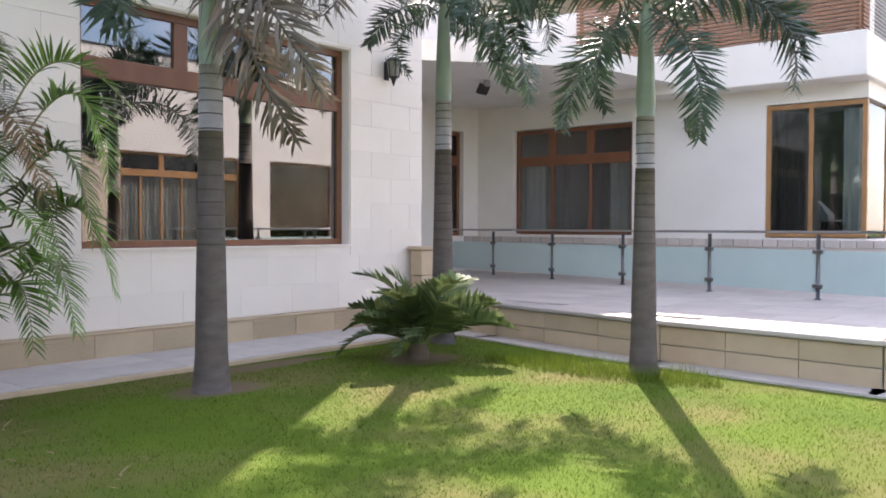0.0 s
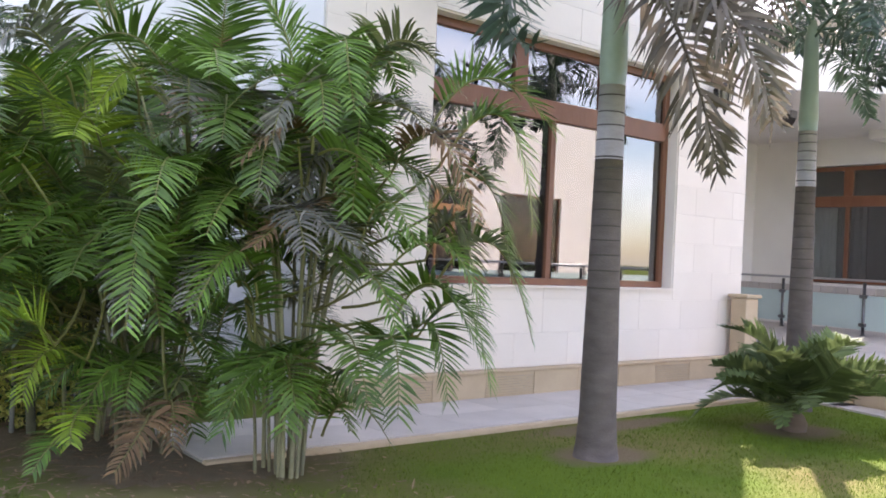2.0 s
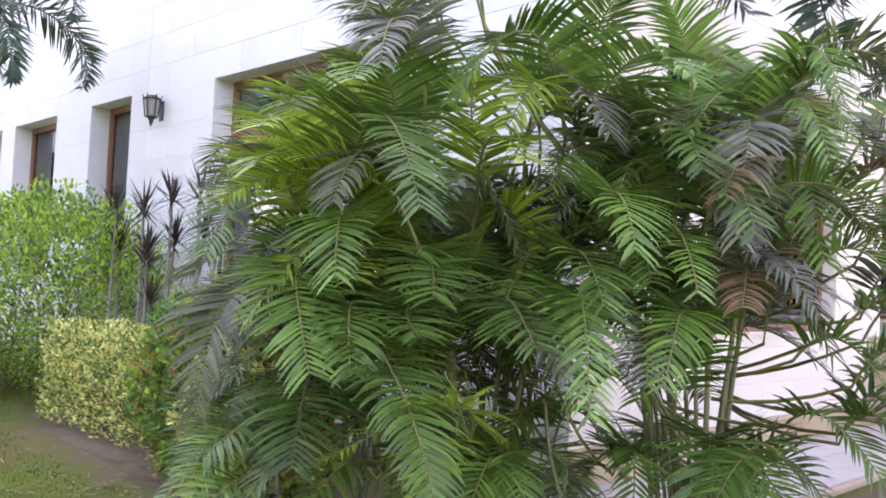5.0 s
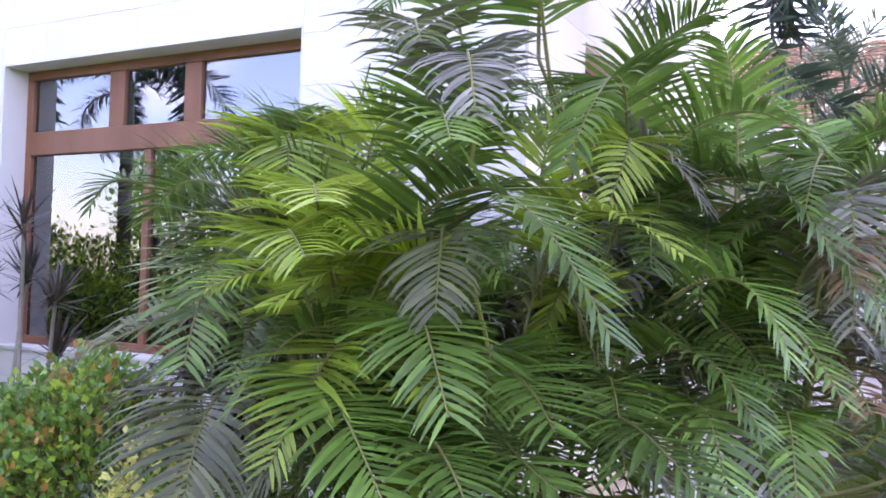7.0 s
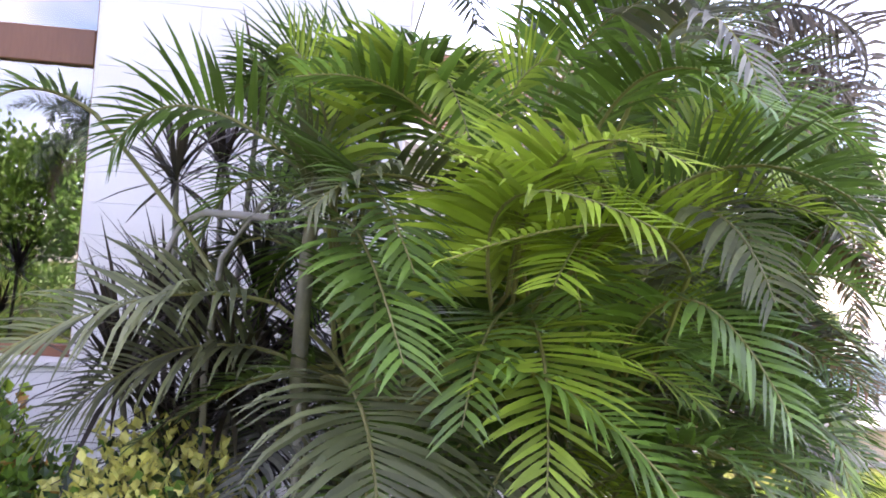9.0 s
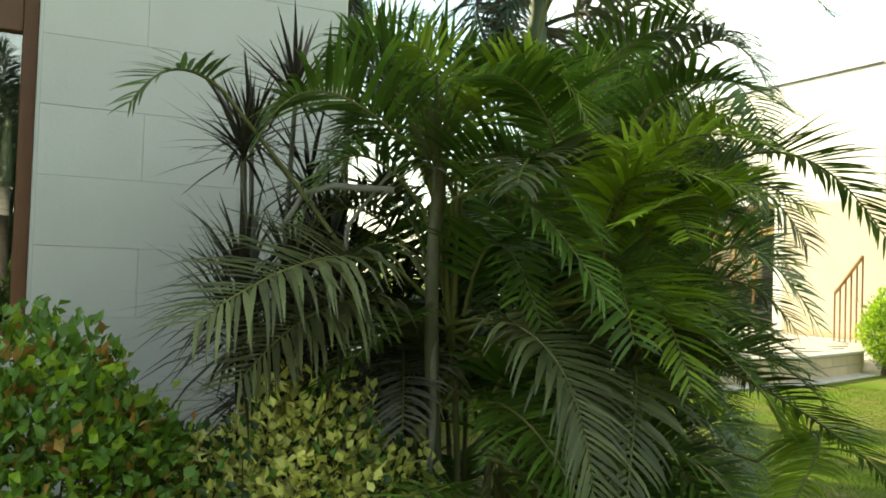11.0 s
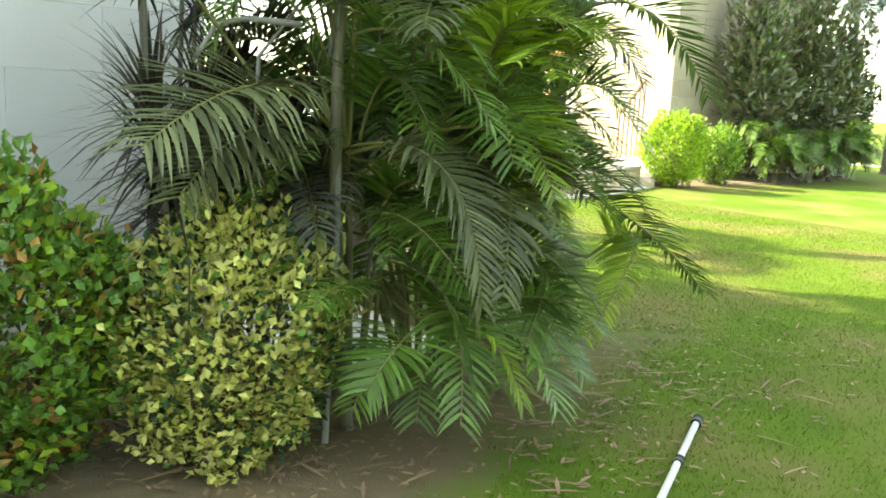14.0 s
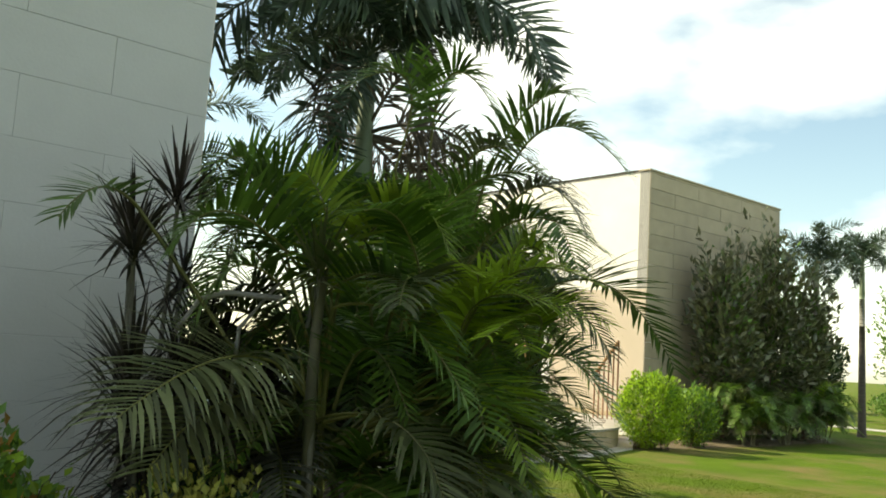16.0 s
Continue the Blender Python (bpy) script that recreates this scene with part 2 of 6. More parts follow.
def lawn_mat():
    m = mat("lawn_turf", (0.122, 0.188, 0.018), (0.076, 0.128, 0.014), 0.95, 0.9, 90, 0.9, dist=0.02, spec=0.1)
    nt = m.node_tree
    N, L = nt.nodes, nt.links
    p = N["Principled BSDF"]
    was = p.inputs["Base Color"].links[0].from_socket
    tc = N.new("ShaderNodeTexCoord")
    no = N.new("ShaderNodeTexNoise")
    no.inputs["Scale"].default_value, no.inputs["Detail"].default_value = 0.55, 8
    rp = N.new("ShaderNodeValToRGB")
    rp.color_ramp.elements[0].position, rp.color_ramp.elements[1].position = 0.44, 0.74
    mx = N.new("ShaderNodeMix")
    mx.data_type = "RGBA"
    mx.inputs[7].default_value = (0.205, 0.16, 0.065, 1)
    L.new(tc.outputs["Object"], no.inputs["Vector"])
    L.new(no.outputs["Fac"], rp.inputs[0])
    L.new(rp.outputs[0], mx.inputs[0])
    L.new(was, mx.inputs[6])
    # worn bare earth round the planting beds: ellipses (centre, radii) with a ragged, fading rim
    rag = N.new("ShaderNodeTexNoise")
    rag.inputs["Scale"].default_value, rag.inputs["Detail"].default_value = 2.2, 9
    L.new(tc.outputs["Object"], rag.inputs["Vector"])
    near = None
    for cx, cy, rx, ry in BARE:
        mp = N.new("ShaderNodeMapping")
        mp.inputs["Location"].default_value = (-cx / rx, -cy / ry, 0)
        mp.inputs["Scale"].default_value = (1 / rx, 1 / ry, 0)
        ln = N.new("ShaderNodeVectorMath")
        ln.operation = "LENGTH"
        L.new(tc.outputs["Object"], mp.inputs[0])
        L.new(mp.outputs[0], ln.inputs[0])
        if near is None:
            near = ln.outputs["Value"]
        else:
            mn = N.new("ShaderNodeMath")
            mn.operation = "MINIMUM"
            L.new(near, mn.inputs[0])
            L.new(ln.outputs["Value"], mn.inputs[1])
            near = mn.outputs[0]
    ad = N.new("ShaderNodeMath")
    ad.operation = "MULTIPLY_ADD"
    ad.inputs[1].default_value = 1.1
    L.new(rag.outputs["Fac"], ad.inputs[0])
    L.new(near, ad.inputs[2])
    edge = N.new("ShaderNodeMapRange")
    edge.inputs["From Min"].default_value, edge.inputs["From Max"].default_value = 1.75, 1.15
    L.new(ad.outputs[0], edge.inputs["Value"])
    bare = N.new("ShaderNodeMix")
    bare.data_type = "RGBA"
    bare.inputs[7].default_value = (0.19, 0.145, 0.085, 1)
    L.new(edge.outputs["Result"], bare.inputs[0])
    L.new(mx.outputs[2], bare.inputs[6])
    L.new(bare.outputs[2], p.inputs["Base Color"])
    return m


BARE = ((2.25, 9.1, 1.5, 1.4), (1.9, 12.0, 0.95, 5.2), (11.4, -11.5, 1.2, 6.4), (5.45, 7.4, 0.6, 0.35), (8.35, 7.2, 0.55, 0.45), (6.7, 8.25, 1.2, 0.22), (0.95, 10.7, 0.7, 1.3))
M_LAWN = lawn_mat()

# ---- mesh helpers ----
def mesh_of(name, verts, faces, material, smooth=False):
    me = bpy.data.meshes.new(name)
    me.from_pydata(verts, [], faces)
    me.materials.append(material)
    if smooth:
        me.polygons.foreach_set("use_smooth", [True] * len(me.polygons))
    me.update()
    return me


def thing(name, m=None, label="", category="", group="", kind="", data=None):
    ob = new(name, data)
    if m is not None:
        ob.matrix_world = m
    return tagged(ob, label, category, group, kind)


def child(name, me, parent, m=None, label=""):
    ob = new(name, me)
    ob.parent = parent
    if m is not None:
        ob.matrix_local = m
    return tagged(ob, label)


CUBE_F = [(0, 3, 2, 1), (4, 5, 6, 7), (0, 1, 5, 4), (1, 2, 6, 5), (2, 3, 7, 6), (3, 0, 4, 7)]


def box_vf(boxes):
    v, f = [], []
    for x0, x1, y0, y1, z0, z1 in boxes:
        n = len(v)
        v += [(x0, y0, z0), (x1, y0, z0), (x1, y1, z0), (x0, y1, z0), (x0, y0, z1), (x1, y0, z1), (x1, y1, z1), (x0, y1, z1)]
        f += [tuple(n + i for i in q) for q in CUBE_F]
    return v, f


def box_mesh(name, boxes, material, bevel=0.0):
    v, f = box_vf(boxes)
    me = mesh_of(name, v, f, material)
    if bevel:
        bm = bmesh.new()
        bm.from_mesh(me)
        bmesh.ops.bevel(bm, geom=bm.edges[:], offset=bevel, segments=1, affect="EDGES")
        bm.to_mesh(me)
        bm.free()
    return me


def tube_vf(pts, radii, sides=8, caps=True):
    v, f = [], []
    pts = [Vector(p) for p in pts]
    for i, p in enumerate(pts):
        d = (pts[min(i + 1, len(pts) - 1)] - pts[max(i - 1, 0)]).normalized()
        a = d.cross(Vector((0, 0, 1))) if abs(d.z) < 0.95 else d.cross(Vector((1, 0, 0)))
        a.normalize()
        b = d.cross(a)
        for k in range(sides):
            w = 2 * math.pi * k / sides
            v.append(tuple(p + (a * math.cos(w) + b * math.sin(w)) * radii[i]))
    for i in range(len(pts) - 1):
        for k in range(sides):
            k2 = (k + 1) % sides
            f.append((i * sides + k, i * sides + k2, (i + 1) * sides + k2, (i + 1) * sides + k))
    if caps:
        f.append(tuple(range(sides)))
        f.append(tuple(reversed(range((len(pts) - 1) * sides, len(pts) * sides))))
    return v, f


def tube(name, pts, radii, material, sides=8, smooth=True):
    return mesh_of(name, *tube_vf(pts, radii, sides), material, smooth)


def wallframe(ox, oy, ux, uy):
    """Local frame of a wall: x along it, y into the building, z up."""
    return Matrix(((ux, -uy, 0, ox), (uy, ux, 0, oy), (0, 0, 1, 0), (0, 0, 0, 1)))


def wall_boxes(length, h0, h1, thick, openings, front=0.0):
    us = sorted({0.0, length, *[o[0] for o in openings], *[o[1] for o in openings]})
    zs = sorted({h0, h1, *[o[2] for o in openings], *[o[3] for o in openings]})
    out = []
    for j in range(len(zs) - 1):
        run = None
        for i in range(len(us) - 1):
            c, d = (us[i] + us[i + 1]) / 2, (zs[j] + zs[j + 1]) / 2
            hole = any(o[0] < c < o[1] and o[2] < d < o[3] for o in openings)
            if not hole:
                run = (run[0], us[i + 1]) if run else (us[i], us[i + 1])
            if (hole or i == len(us) - 2) and run:
                out.append((run[0], run[1], front, front + thick, zs[j], zs[j + 1]))
                run = None
    return out


PANELS = {}


def panels(parent, length, h0, h1, openings, course, piece, joint, material, depth=0.03, u_from=0.0, bulk_from=1e9, name="stone_panel"):
    """Stone panels in courses on a wall's face, each an object of its own; those past bulk_from join into one part."""
    rnd = random.Random(7)
    bulk = []
    z, k = h0, 0
    while z < h1 - 0.02:
        z2 = min(z + course, h1)
        hit = [o for o in openings if o[2] < z2 and o[3] > z]
        cuts = sorted({u_from, length, *[min(max(e, u_from), length) for o in hit for e in o[:2]]})
        for s0, s1 in zip(cuts, cuts[1:]):
            o = next((o for o in hit if o[0] < (s0 + s1) / 2 < o[1]), None)
            spans = [(z, z2)] if o is None else [(z, o[2]), (o[3], z2)]
            for a, b in spans:
                if b - a < 0.02 or s1 - s0 < 0.02:
                    continue
                u = s0
                first = piece * (0.5 if k % 2 else 1.0)
                while u < s1 - 0.01:
                    w = min(first, s1 - u)
                    first = piece
                    if s1 - u - w < 0.15:
                        w = s1 - u
                    key = (round(w, 3), round(b - a, 3), material.name, joint)
                    j = joint / 2
                    if u > bulk_from:
                        bulk.append((u + j, u + w - j, -depth, 0.0, a + j, b - j))
                    else:
                        if key not in PANELS:
                            PANELS[key] = box_mesh(name, [(j, w - j, -depth, 0.0, j, b - a - j)], material, 0.003)
                        child(name, PANELS[key], parent, pose(u, rnd.uniform(-0.0012, 0.0012), a))
                    u += w
        z, k = z2, k + 1
    if bulk:
        tagged(child(name + "s", box_mesh(name + "s", bulk, material), parent), kind="stuff")


def curtain_mesh(name, u0, u1, z0, z1, y, amp, waves, material):
    n = max(12, int(waves * 8))
    v, f = [], []
    for i in range(n + 1):
        a = i / n
        for j in range(4):
            b = j / 3
            v.append((u0 + (u1 - u0) * a + 0.01 * math.sin(9 * a + 3 * b), y + amp * math.sin(2 * math.pi * waves * a + 0.8 * math.sin(5 * a)) * (0.6 + 0.4 * (1 - b)), z0 + (z1 - z0) * b))
    for i in range(n):
        for j in range(3):
            q = i * 4 + j
            f.append((q, q + 4, q + 5, q + 1))
    return mesh_of(name, v, f, material, True)


def window_unit(name, frame_m, u0, u1, z0, z1, transom, lower, upper, inset, wood, label, room=2.5, curtains=(), group="", sash=0.09, glass=None):
    """A timber window set back in an opening: outer frame, transom, mullions, panes, a room with drapes behind."""
    win = thing(name, frame_m, label, "window", group, "structure")
    d = 0.09
    y0, y1 = inset, inset + d
    parts = [("window_frame", (u0, u1, y0, y1, z1 - 0.10, z1)), ("window_frame", (u0, u1, y0, y1, z0, z0 + 0.09)),
             ("window_frame", (u0, u0 + 0.10, y0, y1, z0 + 0.09, z1 - 0.10)), ("window_frame", (u1 - 0.10, u1, y0, y1, z0 + 0.09, z1 - 0.10))]
    if transom:
        parts.append(("transom", (u0 + 0.10, u1 - 0.10, y0 - 0.015, y1, transom - 0.13, transom + 0.13)))
    for c in lower:
        parts.append(("mullion", (c - sash / 2, c + sash / 2, y0 + 0.004, y1 - 0.004, z0 + 0.09, (transom - 0.13) if transom else z1 - 0.10)))
    for c in upper:
        parts.append(("mullion", (c - 0.11, c + 0.11, y0 + 0.004, y1 - 0.004, transom + 0.13, z1 - 0.10)))
    for n, b in parts:
        child(n, box_mesh(n, [b], wood, 0.006), win)
    def glaze(cs, a, b):
        edges = [u0 + 0.10, *cs, u1 - 0.10]
        for p, q in zip(edges, edges[1:]):
            g = child("pane", box_mesh("pane", [(p + 0.002, q - 0.002, y0 + 0.045, y0 + 0.051, a, b)], glass or M_GLASS), win)
            g.visible_shadow = False
    glaze(lower, z0 + 0.09, (transom - 0.13) if transom else z1 - 0.10)
    if transom:
        glaze(upper, transom + 0.13, z1 - 0.10)
    if room:
        r = room
        a, b, c, e = u0 - 0.25, u1 + 0.25, z0 - 0.35, z1 + 0.2
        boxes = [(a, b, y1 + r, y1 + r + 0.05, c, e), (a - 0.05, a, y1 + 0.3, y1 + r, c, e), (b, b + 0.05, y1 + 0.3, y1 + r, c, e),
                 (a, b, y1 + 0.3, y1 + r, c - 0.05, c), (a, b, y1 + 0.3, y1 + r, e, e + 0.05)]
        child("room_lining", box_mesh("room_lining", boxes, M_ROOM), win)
    for cu0, cu1, cm in curtains:
        child("curtain", curtain_mesh("curtain", cu0, cu1, z0 + 0.02, (transom or z1) - 0.1 if transom else z1 - 0.15, y1 + 0.16, 0.05, max(2, (cu1 - cu0) * 6), cm), win)
    return win


def lantern(m, group):
    """A wall lantern: back plate, arm, six-sided cage with crown and finial."""
    la = thing("wall_lantern", m, "dark bronze carriage lantern with ribbed glass on the wall", "wall lamp", group)
    child("back_plate", box_mesh("back_plate", [(-0.06, 0.06, -0.02, 0.0, -0.16, 0.14)], M_DARK, 0.006), la)
    child("arm", tube("arm", [(0, -0.02, 0.1), (0, -0.09, 0.16), (0, -0.17, 0.20)], [0.014] * 3, M_DARK, 6), la)
    def ring(z0, r0, z1, r1, nm, mt):
        child(nm, tube(nm, [(0, -0.17, z0), (0, -0.17, z1)], [r0, r1], mt, 6, False), la)
    ring(0.15, 0.135, 0.20, 0.06, "roof", M_DARK)
    ring(0.13, 0.14, 0.15, 0.14, "rim", M_DARK)
    ring(-0.12, 0.085, 0.13, 0.118, "glass", M_LAMPG)
    ring(-0.15, 0.06, -0.12, 0.10, "base", M_DARK)
    ring(-0.27, 0.008, -0.15, 0.05, "finial", M_DARK)
    for k in range(6):
        w = math.pi / 3 * k
        c, s_ = math.cos(w), math.sin(w)
        child("cage_bar", tube("cage_bar", [(0.09 * c, -0.17 + 0.09 * s_, -0.13), (0.125 * c, -0.17 + 0.125 * s_, 0.14), (0.14 * c, -0.17 + 0.14 * s_, 0.21)], [0.011, 0.011, 0.006], M_DARK, 5), la)
    return la

# ---- plant helpers ----
def leaf_strip(v, f, base, direction, up, length, width, droop, segs=3):
    d = Vector(direction).normalized()
    n = Vector(up)
    side = d.cross(n)
    if side.length < 1e-4:
        side = Vector((1, 0, 0))
    side.normalize()
    p = Vector(base)
    prof = (0.35, 1.0, 0.72, 0.06) if segs == 3 else (0.5, 1.0, 0.06)
    start = len(v)
    step = length / segs
    for i in range(segs + 1):
        w = width * prof[i] / 2
        v.append(tuple(p - side * w))
        v.append(tuple(p + side * w))
        p = p + d * step
        d = (d + Vector((0, 0, -droop))).normalized()
    for i in range(segs):
        q = start + 2 * i
        f.append((q, q + 1, q + 3, q + 2))


FROND_END = {}


def frond_mesh(name, material, L=1.6, n=38, leaf=0.42, width=0.030, a0=1.15, bend=1.7, bare=0.16, vee=0.35, fwd=0.6, droop=0.16, seed=0, bushy=0, stem=0.012, stem_mat=None, segs=3):
    """A feather frond in its own frame: grows from the origin towards +x, arching over, with leaflets on both sides."""
    r = random.Random(seed)
    K = 14
    pts, tang = [Vector((0, 0, 0))], []
    side_bend = r.uniform(-0.18, 0.18)
    for i in range(K):
        s = (i + 0.5) / K
        a = a0 - bend * s ** 1.25
        t = Vector((math.cos(a) * math.cos(side_bend * s), math.cos(a) * math.sin(side_bend * s), math.sin(a)))
        tang.append(t)
        pts.append(pts[-1] + t * (L / K))
    tang.append(tang[-1])
    v, f = tube_vf(pts, [stem * (1 - 0.8 * i / K) for i in range(K + 1)], 4, False)
    for i in range(n):
        s = bare + (1 - bare) * (i + 0.3) / n
        k = min(int(s * K), K - 1)
        w = s * K - k
        p = pts[k].lerp(pts[k + 1], w)
        t = tang[k]
        y = Vector((0, 0, 1)).cross(t)
        y = y.normalized() if y.length > 0.05 else Vector((0, 1, 0))
        nrm = t.cross(y)
        prof = math.sin(math.pi * min(1.0, (0.20 + 0.80 * (i + 0.5) / n)) ** 0.9) ** 0.55 if i < n - 1 else 0.4
        prof = max(prof, 0.32)
        for sg in (-1, 1):
            for _ in range(1 + bushy):
                lift = vee + r.uniform(-0.12, 0.12) + (r.uniform(-1.3, 1.1) if bushy else 0)
                fw = fwd * (0.6 + 0.8 * s) + r.uniform(-0.08, 0.08)
                d = y * sg * math.cos(lift) + nrm * math.sin(lift) + t * fw
                leaf_strip(v, f, p, d, nrm, leaf * prof * r.uniform(0.88, 1.1), width * r.uniform(0.8, 1.15), droop * r.uniform(0.6, 1.5), segs)
    me = mesh_of(name, v, f, material)
    FROND_END[me.name] = pts[-1]
    return me


def frond_set(tag, material, count, **kw):
    out = []
    for i in range(count):
        k = dict(kw)
        k["bend"] = kw.get("bend", 1.7) * (0.75 + 0.5 * i / max(1, count - 1))
        out.append(frond_mesh(tag, material, seed=i * 7 + len(tag), **k))
    return out


FOX = frond_set("foxtail_frond", M_LEAFF, 4, L=2.3, n=50, leaf=0.46, width=0.036, bend=2.3, bushy=1, bare=0.14, a0=1.0, droop=0.12, stem=0.02)
FOX_G = frond_set("foxtail_frond", M_LEAFX, 2, L=2.0, n=44, leaf=0.36, width=0.024, bend=3.2, bushy=1, bare=0.14, a0=0.7, droop=0.3, stem=0.02)
CYCAD = frond_set("cycad_frond", M_LEAFC, 3, L=1.0, n=24, leaf=0.28, width=0.055, bend=1.2, bare=0.22, a0=0.95, droop=0.04, segs=2, vee=0.3)


def aim(x, y, z, az, tilt=0.0, roll=0.0, s=1.0):
    """Pose of a frond: its foot, the way it leans over (degrees), extra tilt downwards, roll about itself, size."""
    return pose(x, y, z) @ pose(0, 0, 0, 0, 0, az) @ pose(0, 0, 0, roll, tilt, 0) @ Matrix.Diagonal((s, s, s, 1))


def areca(x, y, stems, seed, height, spread, label, n_fronds=(6, 8), grey=0.15, bright=0.08, dry=0.03, size=1.0, lean_to=None, low=3):
    """A clump of areca palm: many ringed canes, each with a crown of arching fronds, and low fronds from the base."""
    r = random.Random(seed)
    pl = thing("areca_palm", pose(x, y, 0), label, "palm", "palms by the house corner")
    CROWNS[pl.name] = []
    def spray(cx, cy, cz, a, rise, reach, mt):
        d = Vector((math.cos(a), math.sin(a), 0))
        o = Vector((x + cx, y + cy, cz))
        frond(pl, o + d * 0.10 + Vector((0, 0, 0.12)), o + d * reach * 0.5 + Vector((0, 0, rise)), o + d * reach + Vector((0, 0, rise * 0.62 - 0.25 * reach)), mt, 0.42 * size * r.uniform(0.85, 1.1), petiole=False)
    for i in range(stems):
        az = 2 * math.pi * i / stems + r.uniform(-0.4, 0.4)
        rr = 0.04 + 0.22 * r.random()
        bx, by = rr * math.cos(az), rr * math.sin(az)
        h = height * r.uniform(0.45, 1.0)
        out = spread * r.uniform(0.35, 1.0) * (h / height)
        tx, ty = bx + out * math.cos(az), by + out * math.sin(az)
        if lean_to:
            tx, ty = tx + lean_to[0] * h / height, ty + lean_to[1] * h / height
        pts = [(bx + (tx - bx) * (q / 5) ** 1.7, by + (ty - by) * (q / 5) ** 1.7, h * q / 5) for q in range(6)]
        rad = 0.018 * r.uniform(0.8, 1.2)
        child("cane", tube("cane", pts, [rad, rad * 0.9, rad * 0.85, rad * 0.8, rad * 0.85, rad * 0.5], M_CANE, 7), pl)
        CROWNS[pl.name].append(Vector((tx, ty, h)))
        nf = r.randint(*n_fronds)
        a = r.uniform(0, 6.28)
        for k in range(nf):
            a += 2.4 + r.uniform(-0.25, 0.25)
            age = k / max(1, nf - 1)
            q = r.random()
            mt = M_LEAFG if age > 0.6 and q < grey else M_LEAFD if age > 0.6 and q < grey + dry else M_LEAFB if age < 0.5 and q < bright else M_LEAFO if r.random() < 0.25 else M_LEAFP
            spray(tx, ty, h - 0.03, a, size * (0.75 - 0.65 * age + r.uniform(-0.08, 0.08)), size * (0.55 + 0.55 * age) * r.uniform(0.85, 1.15), mt)
    for k in range(low):
        a = r.uniform(0, 6.28)
        spray(0.15 * math.cos(a), 0.15 * math.sin(a), r.uniform(0.1, 0.5), a, size * 0.45, size * 0.7, M_LEAFP)
    return pl


def frond(pl, base, mid, tip, material, leaf=0.42, n=0, bare=0.14, petiole=True):
    """One areca frond: a rachis that passes from base over mid to tip, leaflets on both sides that hang by their own weight, a petiole down to the nearest crown."""
    FROND_N[0] += 1
    r = random.Random(4000 + FROND_N[0])
    inv = pl.matrix_basis.inverted()
    a, m, b = (inv @ Vector(p) for p in (base, mid, tip))
    c = 2 * m - (a + b) / 2
    K = 14
    pts = [a * (1 - q) ** 2 + c * (2 * q * (1 - q)) + b * q * q for q in (i / K for i in range(K + 1))]
    L = sum((pts[i + 1] - pts[i]).length for i in range(K))
    flat = Vector((b.x - a.x, b.y - a.y, 0))
    flat = flat.normalized() if flat.length > 0.08 else Vector((-0.7, 0.7, 0))
    hint = Vector((-flat.y, flat.x, 0))
    lead = []
    if petiole:
        tops = [p for p in CROWNS[pl.name] if p.z < a.z + 0.05] or CROWNS[pl.name]
        root = min(tops, key=lambda p: (p - a).length + 0.6 * abs(p.z - (a.z - 0.35)))
        if (root - a).length > 0.8:
            root = a + (root - a).normalized() * 0.8 + Vector((0, 0, -0.15))
        bend = (a + root) / 2 - (pts[1] - pts[0]).normalized() * 0.12
        lead = [root * (1 - q) ** 2 + bend * (2 * q * (1 - q)) + a * q * q for q in (0, 0.25, 0.5, 0.75)]
    spine = lead + pts
    v, f = tube_vf(spine, [0.013 - 0.010 * i / (len(spine) - 1) for i in range(len(spine))], 5, False)
    stem_faces = len(f)
    n = n or max(18, int(L * 34))
    turn = r.uniform(-0.35, 0.35)
    droopy = 1.9 if material in (M_LEAFG, M_LEAFD, M_LEAFO) else r.uniform(0.7, 1.4)
    for i in range(n):
        s = bare + (1 - bare) * (i + 0.4) / n
        k = min(int(s * K), K - 1)
        p = pts[k].lerp(pts[k + 1], s * K - k)
        t = (pts[k + 1] - pts[k]).normalized()
        y = (hint - t * hint.dot(t)).normalized()
        nrm = t.cross(y)
        if nrm.z < 0 and abs(t.z) < 0.9:
            nrm = -nrm
        y = y * math.cos(turn) + nrm * math.sin(turn)
        prof = min(1.0, 0.55 + 1.6 * s) * (1.0 - 0.62 * max(0.0, s - 0.45) / 0.55)
        ang = 1.42 - 0.60 * s
        for sg in (-1, 1):
            if r.random() < 0.03:
                continue
            w = ang + r.uniform(-0.10, 0.10)
            vee = 0.42 - 0.25 * s + r.uniform(-0.12, 0.12)
            d = (y * sg * math.sin(w) * math.cos(vee) + nrm * math.sin(vee) * math.sin(w) + t * math.cos(w)).normalized()
            ln = leaf * prof * r.uniform(0.86, 1.10)
            wd = (0.019 + 0.017 * leaf) * r.uniform(0.85, 1.15) * (0.6 + 0.4 * prof)
            q, dd, q0 = Vector(p), d, len(v)
            sag = droopy * r.uniform(0.07, 0.19)
            side = d.cross(nrm)
            side = side.normalized() if side.length > 0.05 else y
            for j, pw in enumerate((0.45, 1.0, 0.9, 0.55, 0.05)):
                v.append(tuple(q - side * wd * pw / 2))
                v.append(tuple(q + side * wd * pw / 2))
                q = q + dd * (ln / 4)
                dd = (dd + Vector((0, 0, -sag * (0.5 + 0.4 * j)))).normalized()
            f += [(q0 + 2 * j, q0 + 2 * j + 1, q0 + 2 * j + 3, q0 + 2 * j + 2) for j in range(4)]
    me = mesh_of("frond", v, f, material)
    me.materials.append(M_RACHIS)
    me.polygons.foreach_set("material_index", [1 if i < stem_faces else 0 for i in range(len(f))])
